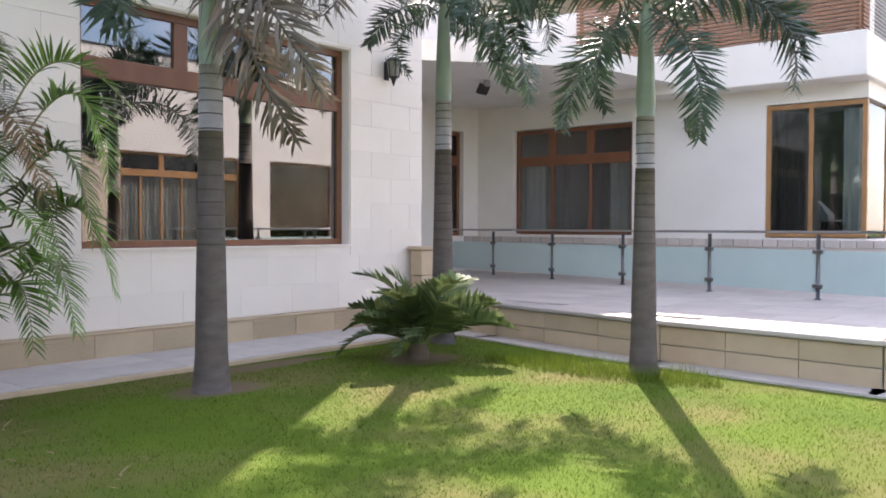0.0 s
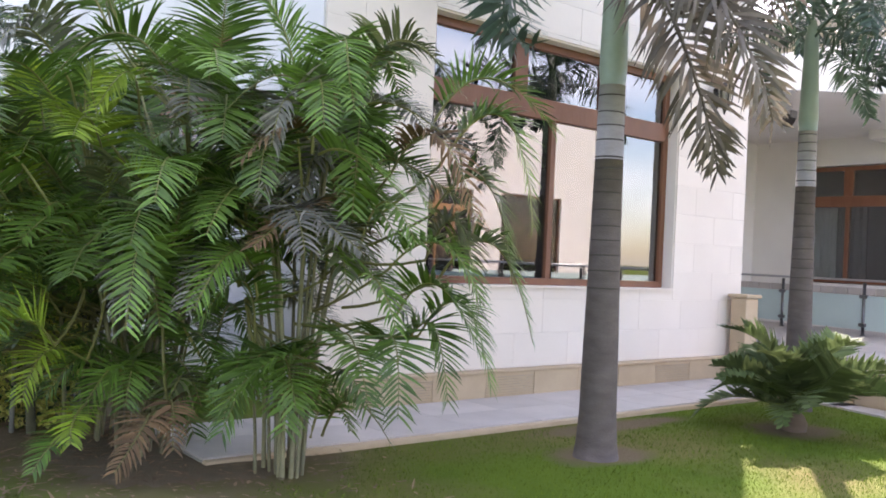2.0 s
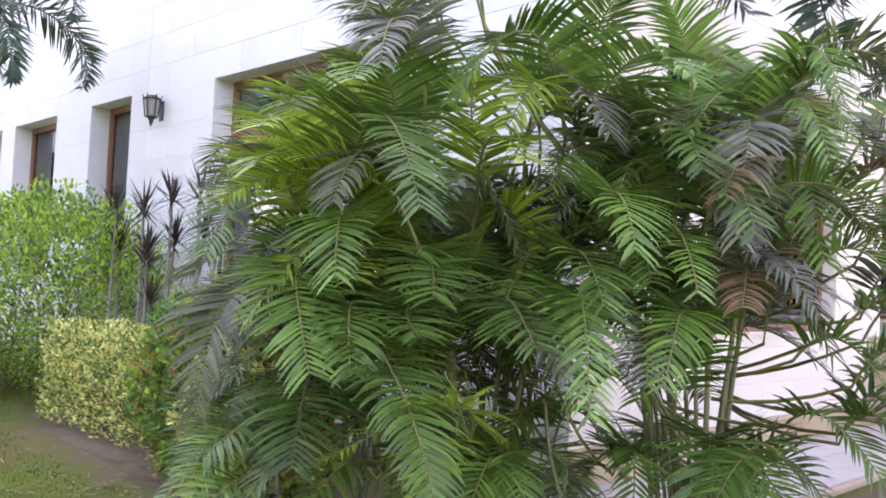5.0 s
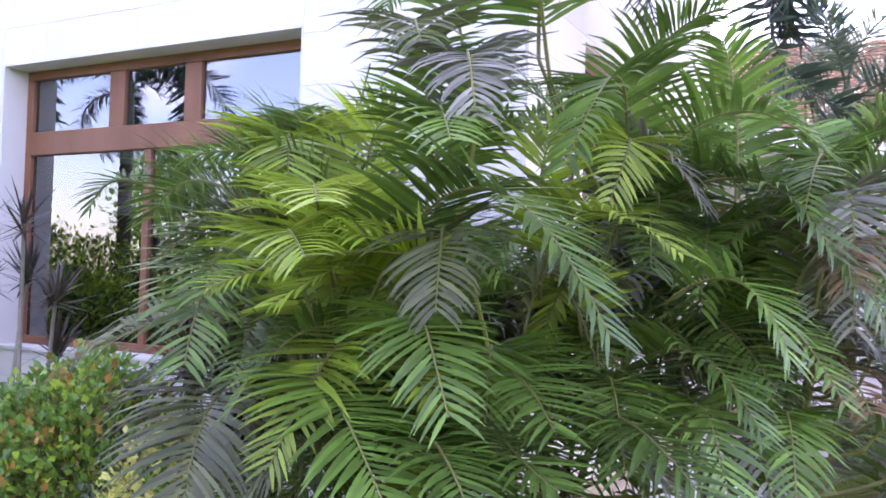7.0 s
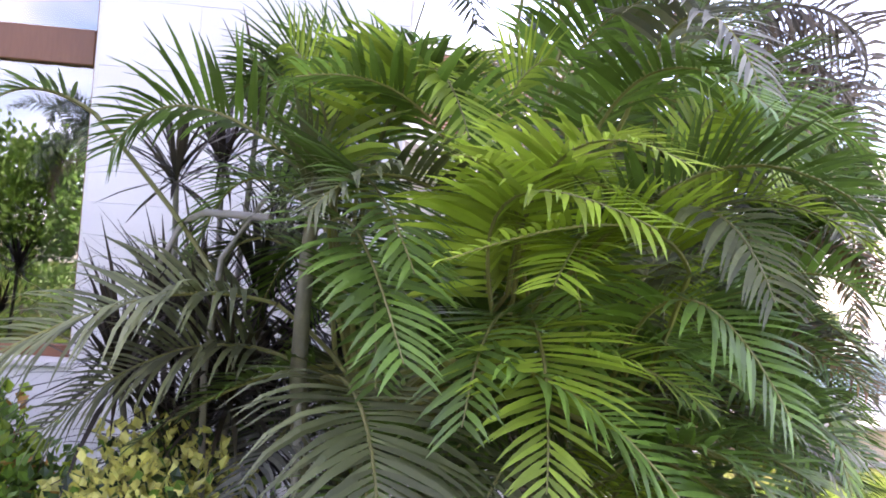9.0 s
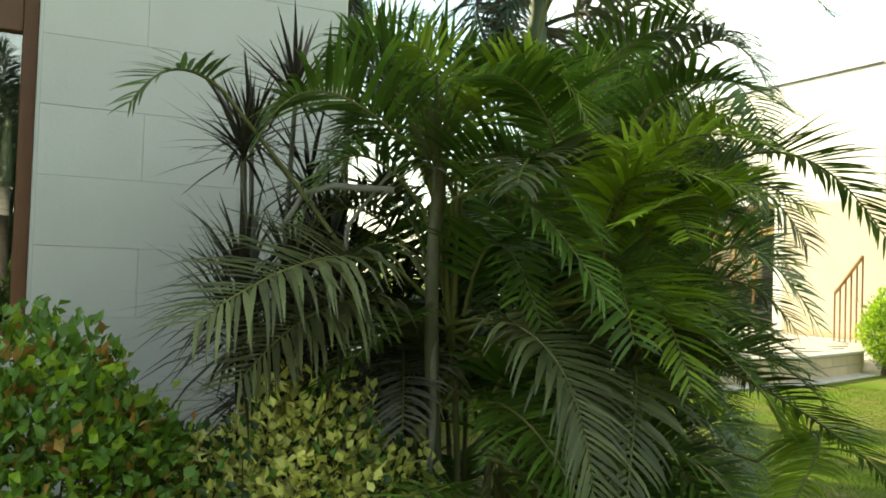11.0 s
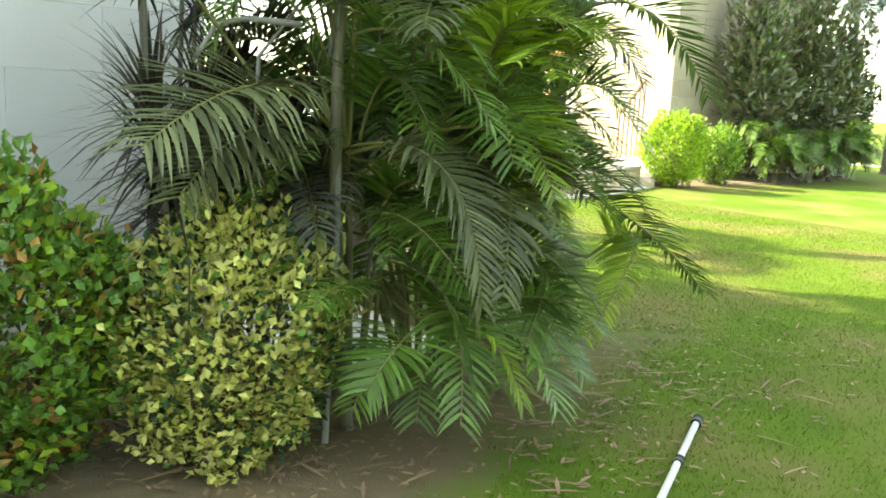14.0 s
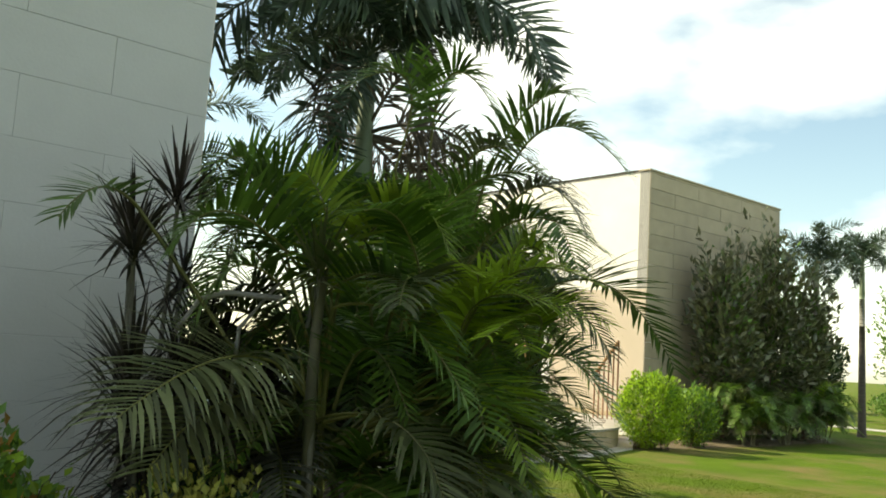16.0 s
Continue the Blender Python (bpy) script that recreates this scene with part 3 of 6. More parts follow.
    child("frond", me, pl)


FROND_N = [0]
CROWNS = {}


def hero(pl, base, tip, kinds, k):
    """One frond of a tall palm, from its foot to its tip."""
    r = random.Random(900 + k)
    me = kinds[k % len(kinds)]
    end = FROND_END[me.name]
    b, d = Vector(base), Vector(tip) - Vector(base)
    flat = math.hypot(d.x, d.y)
    az = math.degrees(math.atan2(d.y, d.x))
    size = min(1.5, max(0.35, 1.04 * d.length / end.length))
    tilt = math.degrees(math.atan2(end.z, end.x) - math.atan2(d.z, flat))
    inv = pl.matrix_basis.inverted()
    bl = inv @ b
    child("frond", me, pl, aim(bl.x, bl.y, bl.z, az, tilt, r.choice((-1, 1)) * r.uniform(15, 60), size))


def foxtail(x, y, h_shaft, h_top, r0, seed, fronds=11, grey=2, label="foxtail palm with a grey ringed trunk standing in the lawn"):
    r = random.Random(seed)
    pl = thing("foxtail_palm", pose(x, y, 0), label, "palm tree", "tall palms in the lawn")
    hs = [0, 0.12, 0.4, 1.0, h_shaft * 0.6, h_shaft * 0.8]
    rs = [r0 * 1.32, r0 * 1.18, r0 * 1.06, r0, r0 * 0.86, r0 * 0.80]
    child("trunk", tube("trunk", [(0, 0, q) for q in hs], rs, M_BARK, 18), pl)
    child("trunk", tube("trunk", [(0, 0, h_shaft * 0.8), (0, 0, h_shaft)], [r0 * 0.805, r0 * 0.74], M_BARKL, 18), pl, label="pale upper trunk")
    z = 1.5
    rm = tube("ring_scar", [(0, 0, -0.006), (0, 0, 0.006)], [1.0, 1.0], M_RING, 18)
    while z < h_shaft:
        rad = r0 * (1.0 - 0.14 * (z - 1) / (h_shaft * 0.6 - 1)) if z < h_shaft * 0.6 else r0 * (0.86 - 0.12 * (z - h_shaft * 0.6) / (h_shaft * 0.4))
        child("ring_scar", rm, pl, pose(0, 0, z, r.uniform(-2, 2), r.uniform(-2, 2)) @ Matrix.Diagonal((rad * 1.02, rad * 1.02, 1, 1)))
        z += r.uniform(0.10, 0.16)
    child("crownshaft", tube("crownshaft", [(0, 0, h_shaft), (0, 0, h_shaft + 0.15), (0, 0, h_top - 0.2), (0, 0, h_top)], [r0 * 0.72, r0 * 0.80, r0 * 0.55, r0 * 0.30], M_SHAFT, 16), pl, label="smooth green crownshaft")
    a = r.uniform(0, 360)
    for k in range(fronds):
        a += 137.5
        age = k / (fronds - 1)
        me = r.choice(FOX_G) if k >= fronds - grey else r.choice(FOX)
        child("frond", me, pl, aim(0, 0, h_top - 0.05 - 0.25 * age, a, -25 + 60 * age, r.uniform(-20, 20), r.uniform(0.9, 1.1)))
    return pl


def leaf_cloud(name, material, count, size, aspect, centre, radii, seed, shell=0.55, boxy=False, lumps=0.25, up=0.4):
    """A crown of many small folded leaves spread through a lumpy volume."""
    r = random.Random(seed)
    v, f = [], []
    for _ in range(count):
        if boxy:
            p = Vector((r.uniform(-1, 1), r.uniform(-1, 1), r.uniform(-1, 1)))
            ax = r.choice((0, 0, 1, 1, 2))
            if r.random() < shell:
                p[ax] = math.copysign(r.uniform(0.86, 1.04), p[ax]) if ax < 2 else r.uniform(0.9, 1.05)
            nrm = Vector((0, 0, 0))
            nrm[ax] = math.copysign(1, p[ax])
            q = p
        else:
            d = Vector((r.gauss(0, 1), r.gauss(0, 1), r.gauss(0, 1))).normalized()
            rr = 1 - (1 - r.random() ** 0.5) * (1 - shell)
            lump = 1 + lumps * noise.noise(d * 2.3 + Vector((seed * 3.1, 0, 0))) + lumps * 0.6 * noise.noise(d * 6 + Vector((0, seed * 1.7, 0)))
            q, nrm = d * rr * lump, d
        c = Vector((centre[0] + q.x * radii[0], centre[1] + q.y * radii[1], max(0.03, centre[2] + q.z * radii[2])))
        d = (nrm * r.uniform(0.2, 1.0) + Vector((r.uniform(-1, 1), r.uniform(-1, 1), r.uniform(-0.5, 1) + up))).normalized()
        n2 = Vector((r.uniform(-1, 1), r.uniform(-1, 1), 1.2)).normalized()
        s = d.cross(n2)
        s = s.normalized() if s.length > 0.01 else Vector((1, 0, 0))
        fold = d.cross(s) * -1
        L, w = size * r.uniform(0.6, 1.25), size * aspect * r.uniform(0.8, 1.2) / 2
        k = len(v)
        v += [tuple(c), tuple(c + d * L * 0.45 + s * w + fold * w * 0.35), tuple(c + d * L), tuple(c + d * L * 0.45 - s * w + fold * w * 0.35)]
        f += [(k, k + 1, k + 2), (k, k + 2, k + 3)]
    return mesh_of(name, v, f, material)


def twigs(name, centre, radii, count, seed, material=None, thick=0.012):
    r = random.Random(seed)
    v, f = [], []
    for _ in range(count):
        b = (centre[0] + r.uniform(-0.45, 0.45) * radii[0], centre[1] + r.uniform(-0.45, 0.45) * radii[1], 0)
        t = (centre[0] + r.uniform(-0.85, 0.85) * radii[0], centre[1] + r.uniform(-0.85, 0.85) * radii[1], centre[2] + radii[2] * r.uniform(0.0, 0.85))
        m = tuple((b[i] + t[i]) / 2 + r.uniform(-0.06, 0.06) for i in range(3))
        v2, f2 = tube_vf([b, m, t], [thick, thick * 0.7, thick * 0.25], 5)
        n = len(v)
        v += v2
        f += [tuple(n + i for i in q) for q in f2]
    return mesh_of(name, v, f, material or M_TWIG, True)


def shrub(name, x, y, radii, layers, label, seed, category="shrub", group="", boxy=False, lift=0.0, stems=16, lumps=0.25, shell=0.55):
    """A shrub: woody stems and one foliage part for each kind of leaf: (material, count, leaf size, aspect)."""
    sh = thing(name, pose(x, y, 0), label, category, group)
    c = (0, 0, radii[2] + lift)
    child("branchwork", twigs("branchwork", c, radii, stems, seed), sh)
    for i, (m, n, size, asp) in enumerate(layers):
        child("foliage", leaf_cloud("foliage", m, n, size, asp, c, radii, seed + i, boxy=boxy, lumps=lumps, shell=shell), sh)
    return sh


def dracaena(x, y, heads, seed, leaf=0.42, n=46, droop=0.10, blade=None):
    r = random.Random(seed)
    dr = thing("dracaena", pose(x, y, 0), "dracaena with thin pale stems and spiky dark reddish heads", "plant", "spiky dracaenas")
    for hx, hy, hz in heads:
        b = (hx * 0.4, hy * 0.4, 0)
        m = ((b[0] + hx) / 2 + r.uniform(-0.06, 0.06), (b[1] + hy) / 2 + r.uniform(-0.06, 0.06), hz * 0.5)
        child("stem", tube("stem", [b, m, (hx, hy, hz)], [0.022, 0.018, 0.014], M_BARKL, 6), dr)
        v, f = [], []
        for i in range(n):
            a, e = i * 2.4, r.uniform(-0.5, 1.4)
            d = (math.cos(a) * math.cos(e), math.sin(a) * math.cos(e), math.sin(e))
            leaf_strip(v, f, (hx, hy, hz - 0.10 + 0.14 * r.random()), d, (0, 0, 1), leaf * r.uniform(0.7, 1.1), 0.026, droop)
        child("leaf_head", mesh_of("leaf_head", v, f, blade or M_LEAFR), dr)
    return dr

# ---- ground ----
XA0, XA1, YA = 3.93, 11.65, 10.02
HOUSE = 8.0
ground = thing("ground", None, "mown green lawn with worn brownish patches", "lawn", "", "structure",
               mesh_of("ground", [(-900, -900, 0), (900, -900, 0), (900, 900, 0), (-900, 900, 0)], [(0, 1, 2, 3)], M_LAWN))


def grass(name, x0, x1, y0, y1, count, seed, tall=0.035, keep=None):
    r = np.random.default_rng(seed)
    x, y = r.uniform(x0, x1, count), r.uniform(y0, y1, count)
    a, h = r.uniform(0, 6.283, count), tall * r.uniform(0.5, 1.3, count)
    lx, ly = r.normal(0, 0.45, count) * h, r.normal(0, 0.45, count) * h
    w = 0.0035
    v = np.empty((count, 3, 3))
    v[:, 0] = np.stack([x - w * np.cos(a), y - w * np.sin(a), 0 * x], 1)
    v[:, 1] = np.stack([x + w * np.cos(a), y + w * np.sin(a), 0 * x], 1)
    v[:, 2] = np.stack([x + lx, y + ly, h], 1)
    if keep is not None:
        v = v[keep(x, y)]
    me = mesh_of(name, v.reshape(-1, 3).tolist(), np.arange(len(v) * 3).reshape(-1, 3).tolist(), M_GRASS)
    return thing(name, None, "short mown grass blades of the lawn", "grass", "", "stuff", me)


def earthmass(name, cx, cy, rx, ry, seed, label):
    v, f = [(cx, cy, 0.03)], []
    n = 200
    for ring, (q, z) in enumerate(((0.6, 0.024), (1.0, 0.004))):
        for i in range(n):
            a = 2 * math.pi * i / n
            d = Vector((math.cos(a), math.sin(a), 0.3 * seed))
            k = q * (1 + 0.22 * noise.noise(d * 2) + 0.14 * noise.noise(d * 7) + 0.10 * noise.noise(d * 19))
            v.append((cx + rx * k * math.cos(a), cy + ry * k * math.sin(a), z))
    for i in range(n):
        j = (i + 1) % n
        f += [(0, 1 + i, 1 + j), (1 + i, 1 + n + i, 1 + n + j, 1 + j)]
    return thing(name, None, label, "soil", "", "structure", mesh_of(name, v, f, M_EARTH))


earthmass("soil_bed", 2.25, 9.1, 1.05, 0.95, 3, "bare brown planting soil under the palm clumps")
earthmass("soil_bed", 1.95, 13.2, 0.6, 3.2, 5, "bare brown planting soil under the hedge")
earthmass("soil_bed", 11.4, -11.5, 0.95, 6.2, 8, "bare brown planting soil along the stone wing")

# ---- the house: face A with the big window, face B round the corner ----
WA = (5.35, 9.9, 1.375, 4.53)
FA = wallframe(XA0, YA, 1, 0)
la = XA1 - XA0
opA = [(WA[0] - XA0, WA[1] - XA0, WA[2], WA[3])]
wall_a = thing("wall_south", FA, "cream stone-tiled house wall with a recessed window", "wall", "", "structure",
               box_mesh("wall_south", wall_boxes(la, 0, HOUSE, 0.35, opA, 0.0), M_PLASTER))
child("reveal_lining", box_mesh("reveal_lining", [
    (opA[0][0] - 0.001, opA[0][0] + 0.02, 0.0, 0.30, WA[2], WA[3]), (opA[0][1] - 0.02, opA[0][1] + 0.001, 0.0, 0.30, WA[2], WA[3]),
    (opA[0][0], opA[0][1], 0.0, 0.30, WA[3] - 0.02, WA[3] + 0.001), (opA[0][0], opA[0][1], -0.06, 0.30, WA[2] - 0.001, WA[2] + 0.025)], M_PLASTER), wall_a)
window_unit("window_1", FA, opA[0][0] + 0.02, opA[0][1] - 0.02, WA[2] + 0.025, WA[3] - 0.02, 3.66, [2.15 + 1.42], [2.95, 4.55], 0.16, M_WOOD,
            "large reddish teak window reflecting the garden, sheer curtains inside", 3.0, ((1.5, 2.3, M_CURT), (3.75, 5.8, M_CURT)))

# face B looks towards -x: its own x axis runs along -y, from the far end to the corner
BFAR = 31.0
FB = wallframe(XA0, BFAR, 0, -1)
ob = lambda y0, y1, z0, z1: (BFAR - y1, BFAR - y0, z0, z1)
opB = [ob(12.17, 16.26, 1.40, 4.53), ob(18.75, 20.3, 1.6, 4.6), ob(21.75, 23.9, 1.6, 4.6), ob(24.6, 25.6, 1.6, 4.6), ob(28.3, 29.2, 1.6, 4.6)]
lb = BFAR - YA
wall_b = thing("wall_west", FB, "pale grey stone-clad house wall with long horizontal joints", "wall", "", "structure",
               box_mesh("wall_west", wall_boxes(lb, 0, HOUSE, 0.40, opB, 0.0), M_PALEJ))
for o in opB:
    child("reveal_lining", box_mesh("reveal_lining", [
        (o[0] - 0.001, o[0] + 0.02, -0.028, 0.36, o[2], o[3]), (o[1] - 0.02, o[1] + 0.001, -0.028, 0.36, o[2], o[3]),
        (o[0], o[1], -0.028, 0.36, o[3] - 0.02, o[3] + 0.001), (o[0], o[1], -0.06, 0.36, o[2] - 0.001, o[2] + 0.03)], M_GREYST), wall_b)
b0, b1 = opB[0][0] + 0.02, opB[0][1] - 0.02
window_unit("window_2", FB, b0, b1, 1.43, 4.51, 3.68, [BFAR - 14.34], [BFAR - 14.82, BFAR - 13.75], 0.27, M_WOOD,
            "large reddish teak window with three top lights reflecting sky and palms", 3.0, ((b0 + 0.1, b0 + 0.9, M_CURT), (b0 + 2.3, b1 - 0.1, M_CURTD)))
for i, o in enumerate(opB[1:]):
    window_unit("window_%d" % (i + 3), FB, o[0] + 0.02, o[1] - 0.02, 1.63, 4.58, None, [], [], 0.30, M_WOOD, "tall narrow recessed teak window with dark glass", 1.5, ((o[0] + 0.2, o[1] - 0.2, M_CURTD),), "narrow windows")

plinth = thing("plinth_course", FA, "ribbed tan sandstone plinth at the foot of the wall", "plinth", "", "structure",
               box_mesh("plinth_course", [(-0.05, la, -0.07, -0.001, 0.02, 0.36)], M_JOINT))
u, k = -0.05, 0
while u < la - 0.1:
    w = min(0.8, la - u)
    boxes = [(0.003, w - 0.003, -0.10, -0.07, 0.02, 0.075), (0.003, w - 0.003, -0.10, -0.07, 0.30, 0.345)] if k % 2 else [(0.003, w - 0.003, -0.10, -0.07, 0.02, 0.345)]
    if k % 2:
        boxes += [(0.003, w - 0.003, -0.098, -0.07, 0.082 + 0.031 * i, 0.106 + 0.031 * i) for i in range(7)]
    child("plinth_stone", box_mesh("plinth_stone", boxes, M_PLINTH), plinth, pose(u, 0, 0))
    u, k = u + w, k + 1
child("plinth_cap", box_mesh("plinth_cap", [(-0.06, la + 0.02, -0.125, -0.001, 0.345, 0.385)], M_PLINTH, 0.01), plinth)

FE = wallframe(XA1, YA, 0, 1)
wall_e = thing("wall_east", FE, "cream stone-tiled house wall beside the terrace", "wall", "", "structure",
               box_mesh("wall_east", [(0.0, 21.0, 0.0, 0.35, 0, HOUSE)], M_PLASTER))
roof = thing("roof_slab", None, "flat concrete roof of the house", "roof", "", "structure",
             box_mesh("roof_slab", [(XA0 - 0.03, XA1, YA - 0.03, BFAR, HOUSE, HOUSE + 0.25)], M_WHITE))
thing("wall_north", None, "plain rear wall of the house", "wall", "", "structure", box_mesh("wall_north", [(XA0 + 0.4, XA1 - 0.35, BFAR - 0.35, BFAR, 0, HOUSE)], M_WHITE))

lantern(pose(10.72, YA - 0.03, 4.30), "wall lanterns")
for yy in (17.72, 27.15):
    lantern(pose(XA0 - 0.03, yy, 4.22, 0, 0, -90), "wall lanterns")

# pavement strip along face A
pave = thing("pavement", None, "pale marble paving strip at the foot of the wall", "paving", "", "structure",
             box_mesh("pavement", [(2.2, 11.5, 8.62, YA - 0.1, -0.05, 0.045)], M_JOINT))
for i in range(10):
    for j in range(2):
        x0, y0 = 2.2 + i * 0.93, 8.62 + j * 0.65
        child("paving_slab", box_mesh("paving_slab", [(0.003, 0.927, 0.003, 0.647, 0.045, 0.062)], M_PAVE, 0.003), pave, pose(x0, y0, 0))
child("kerb", box_mesh("kerb", [(2.2, 11.5, 8.54, 8.617, -0.05, 0.05)], M_PLINTH, 0.008), pave)

# ---- terrace and the far wing ----
TZ = 0.52
edge = [(11.55, 9.9), (10.85, 7.7), (10.15, 4.7), (9.85, 2.1), (10.25, -2.2), (11.3, -5.4), (12.7, -7.3), (13.45, -8.25)]
poly = edge + [(13.5, -8.3), (30, -8.3), (30, 14.7), (11.65, 14.7), (11.65, 9.9)]
n = len(poly)
tv = [(x, y, 0.0) for x, y in poly] + [(x, y, TZ - 0.03) for x, y in poly]
terrace = thing("terrace", None, "raised terrace floor of beige tiles", "terrace", "", "structure",
                mesh_of("terrace", tv, [tuple(range(n, 2 * n)), *[(i, (i + 1) % n, n + (i + 1) % n, n + i) for i in range(n)]], M_TERR))
r7 = random.Random(4)


def inside_terrace(x, y):
    for (ax, ay), (bx, by) in zip(edge, edge[1:]):
        if min(ay, by) <= y <= max(ay, by):
            t = (y - ay) / (by - ay)
            return x > ax + (bx - ax) * t
    return y > 9.9 or x > 11


tile = box_mesh("floor_tile", [(0.003, 0.597, 0.003, 0.597, -0.03, 0.0)], M_TERR, 0.002)
rest = []
for i in range(34):
    for j in range(34):
        x, y = 9.0 + 0.6 * i, -8.2 + 0.6 * j
        if y > 14.0 or (x > 18.2) or not (inside_terrace(x - 0.05, y) and inside_terrace(x - 0.05, y + 0.6)) or (y > 9.3 and x < 11.7):
            continue
        if x < 15.6 and -1 < y < 9.5:
            child("floor_tile", tile, terrace, pose(x, y, TZ + r7.uniform(-0.001, 0.001)))
        else:
            rest.append((x + 0.003, x + 0.597, y + 0.003, y + 0.597, TZ - 0.03, TZ))
tagged(child("floor_tiles", box_mesh("floor_tiles", rest, M_TERR), terrace), kind="stuff")
for (ax, ay), (bx, by) in zip(edge, edge[1:]):
    L = math.hypot(bx - ax, by - ay)
    m = wallframe(ax, ay, (bx - ax) / L, (by - ay) / L)
    face = child("retaining_face", box_mesh("retaining_face", [(0.0, L, -0.05, 0.02, -0.02, TZ - 0.05)], M_JOINT), terrace, m)
    cnt = max(1, round(L / 0.9))
    for q in range(cnt):
        for lev in range(2):
            boxes = [(q * L / cnt + 0.004, (q + 1) * L / cnt - 0.004, -0.075, -0.05, 0.01 + lev * 0.23, 0.228 + lev * 0.23)]
            child("facing_stone", box_mesh("facing_stone", boxes, M_PLINTH, 0.004), face)
    child("coping", box_mesh("coping", [(-0.03, L + 0.03, -0.13, 0.28, TZ - 0.045, TZ + 0.012)], M_TERR, 0.012), face)
    child("edging_slab", box_mesh("edging_slab", [(-0.1, L + 0.1, -0.48, -0.076, -0.03, 0.03)], M_PAVE, 0.006), face)

pier = thing("stone_pier", pose(11.42, 9.78, 0), "short tan sandstone pier at the terrace corner", "pier")
for lev in range(3):
    child("block", box_mesh("block", [(-0.17, 0.17, -0.13, 0.13, lev * 0.43, lev * 0.43 + 0.42)], M_PLINTH, 0.01), pier)
child("cap", box_mesh("cap", [(-0.21, 0.21, -0.17, 0.17, 1.29, 1.345)], M_PLINTH, 0.012), pier)

# balustrade: posts, frosted panels and a rail
P0, P1 = Vector((17.88, 14.6, TZ)), Vector((14.8, 4.2, TZ))
along = (P1 - P0).normalized()
ang = math.degrees(math.atan2(along.y, along.x))
bal = thing("glass_balustrade", pose(P0.x, P0.y, TZ, 0, 0, ang), "steel post balustrade with frosted greenish glass panels and a slim rail", "railing")
post_me = tube("post", [(0, 0, 0), (0, 0, 0.02), (0, 0, 0.021), (0, 0, 1.06)], [0.06, 0.06, 0.034, 0.034], M_POST, 12)
clamp_me = box_mesh("clamp", [(-0.085, 0.085, -0.045, 0.045, -0.035, 0.035)], M_POST, 0.008)
step_b, nb = 2.17, 8
for i in range(nb):
    p = child("post", post_me, bal, pose(i * step_b, 0, 0))
    for zz in (0.22, 0.78):
        child("clamp", clamp_me, p, pose(0, 0, zz))
    if i < nb - 1:
        child("glass_panel", box_mesh("glass_panel", [(i * step_b + 0.04, (i + 1) * step_b - 0.04, -0.006, 0.006, 0.12, 0.80)], M_FROST), bal)
child("handrail", tube("handrail", [(-0.1, 0, 1.10), ((nb - 1) * step_b + 0.1, 0, 1.10)], [0.024, 0.024], M_STEEL, 10), bal)

bal2 = thing("glass_balustrade", pose(17.0, -3.4, TZ), "steel post balustrade with frosted glass panels before the terrace doors", "railing")
for i in range(6):
    p = child("post", post_me, bal2, pose(i * 2.1, 0, 0))
    for zz in (0.22, 0.78):
        child("clamp", clamp_me, p, pose(0, 0, zz))
    if i < 5:
        child("glass_panel", box_mesh("glass_panel", [(i * 2.1 + 0.04, i * 2.1 + 2.06, -0.006, 0.006, 0.12, 0.80)], M_FROST), bal2)
child("handrail", tube("handrail", [(-0.1, 0, 1.10), (10.6, 0, 1.10)], [0.024, 0.024], M_STEEL, 10), bal2)

# upper ledge and facade of the far wing
XF, YC, ZU = 19.5, 14.7, 1.42
ledge = thing("upper_ledge", None, "raised upper walkway edged with small stone blocks", "ledge", "", "structure",
              box_mesh("upper_ledge", [(18.95, 31, 4.0, YC, 0.0, ZU - 0.14)], M_WHITE))
for i in range(34):
    y0 = 4.0 + i * 0.315
    child("edging_block", box_mesh("edging_block", [(18.86, 19.3, y0 + 0.006, y0 + 0.309, ZU - 0.14, ZU + 0.02)], M_TERR, 0.01), ledge)
child("ledge_floor", box_mesh("ledge_floor", [(19.3, 31, 4.0, YC, ZU - 0.14, ZU)], M_TERR), ledge)

FF = wallframe(XF, YC, 0, -1)
lf = YC - 4.6
opF = [(1.2, 4.75, ZU + 0.08, 4.30), (8.0, lf, ZU + 0.05, 4.40)]
wall_f = thing("wall_wing", FF, "cream house wall of the far wing above the terrace", "wall", "", "structure",
               box_mesh("wall_wing", wall_boxes(lf, 0, 7.2, 0.35, opF, 0.0), M_WHITE))
window_unit("window_7", FF, 1.22, 4.73, ZU + 0.10, 4.28, 3.45, [2.35, 3.5], [2.35, 3.5], 0.14, M_WOOD, "dark teak window with parted curtains behind the terrace", 3.0,
            ((1.4, 2.0, M_CURT), (2.15, 2.75, M_CURTD), (3.3, 3.9, M_CURTD), (3.95, 4.6, M_CURT)), glass=M_CLEAR)
win_d = window_unit("window_8", FF, 8.0, lf - 0.02, ZU + 0.07, 4.38, None, [8.95], [], 0.05, M_WOODL, "golden teak corner window with a clear frameless glass corner", 0, ((8.15, 8.8, M_CURTD), (9.55, 9.95, M_CURT)), glass=M_CLEAR)
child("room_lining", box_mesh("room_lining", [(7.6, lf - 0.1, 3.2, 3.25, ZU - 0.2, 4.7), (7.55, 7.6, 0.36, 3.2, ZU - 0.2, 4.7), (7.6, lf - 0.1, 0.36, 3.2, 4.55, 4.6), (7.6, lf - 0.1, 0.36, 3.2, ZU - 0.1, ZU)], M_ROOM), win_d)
g = child("pane", box_mesh("pane", [(lf - 0.03, lf - 0.022, 0.1, 1.6, ZU + 0.1, 4.3)], M_CLEAR), win_d)
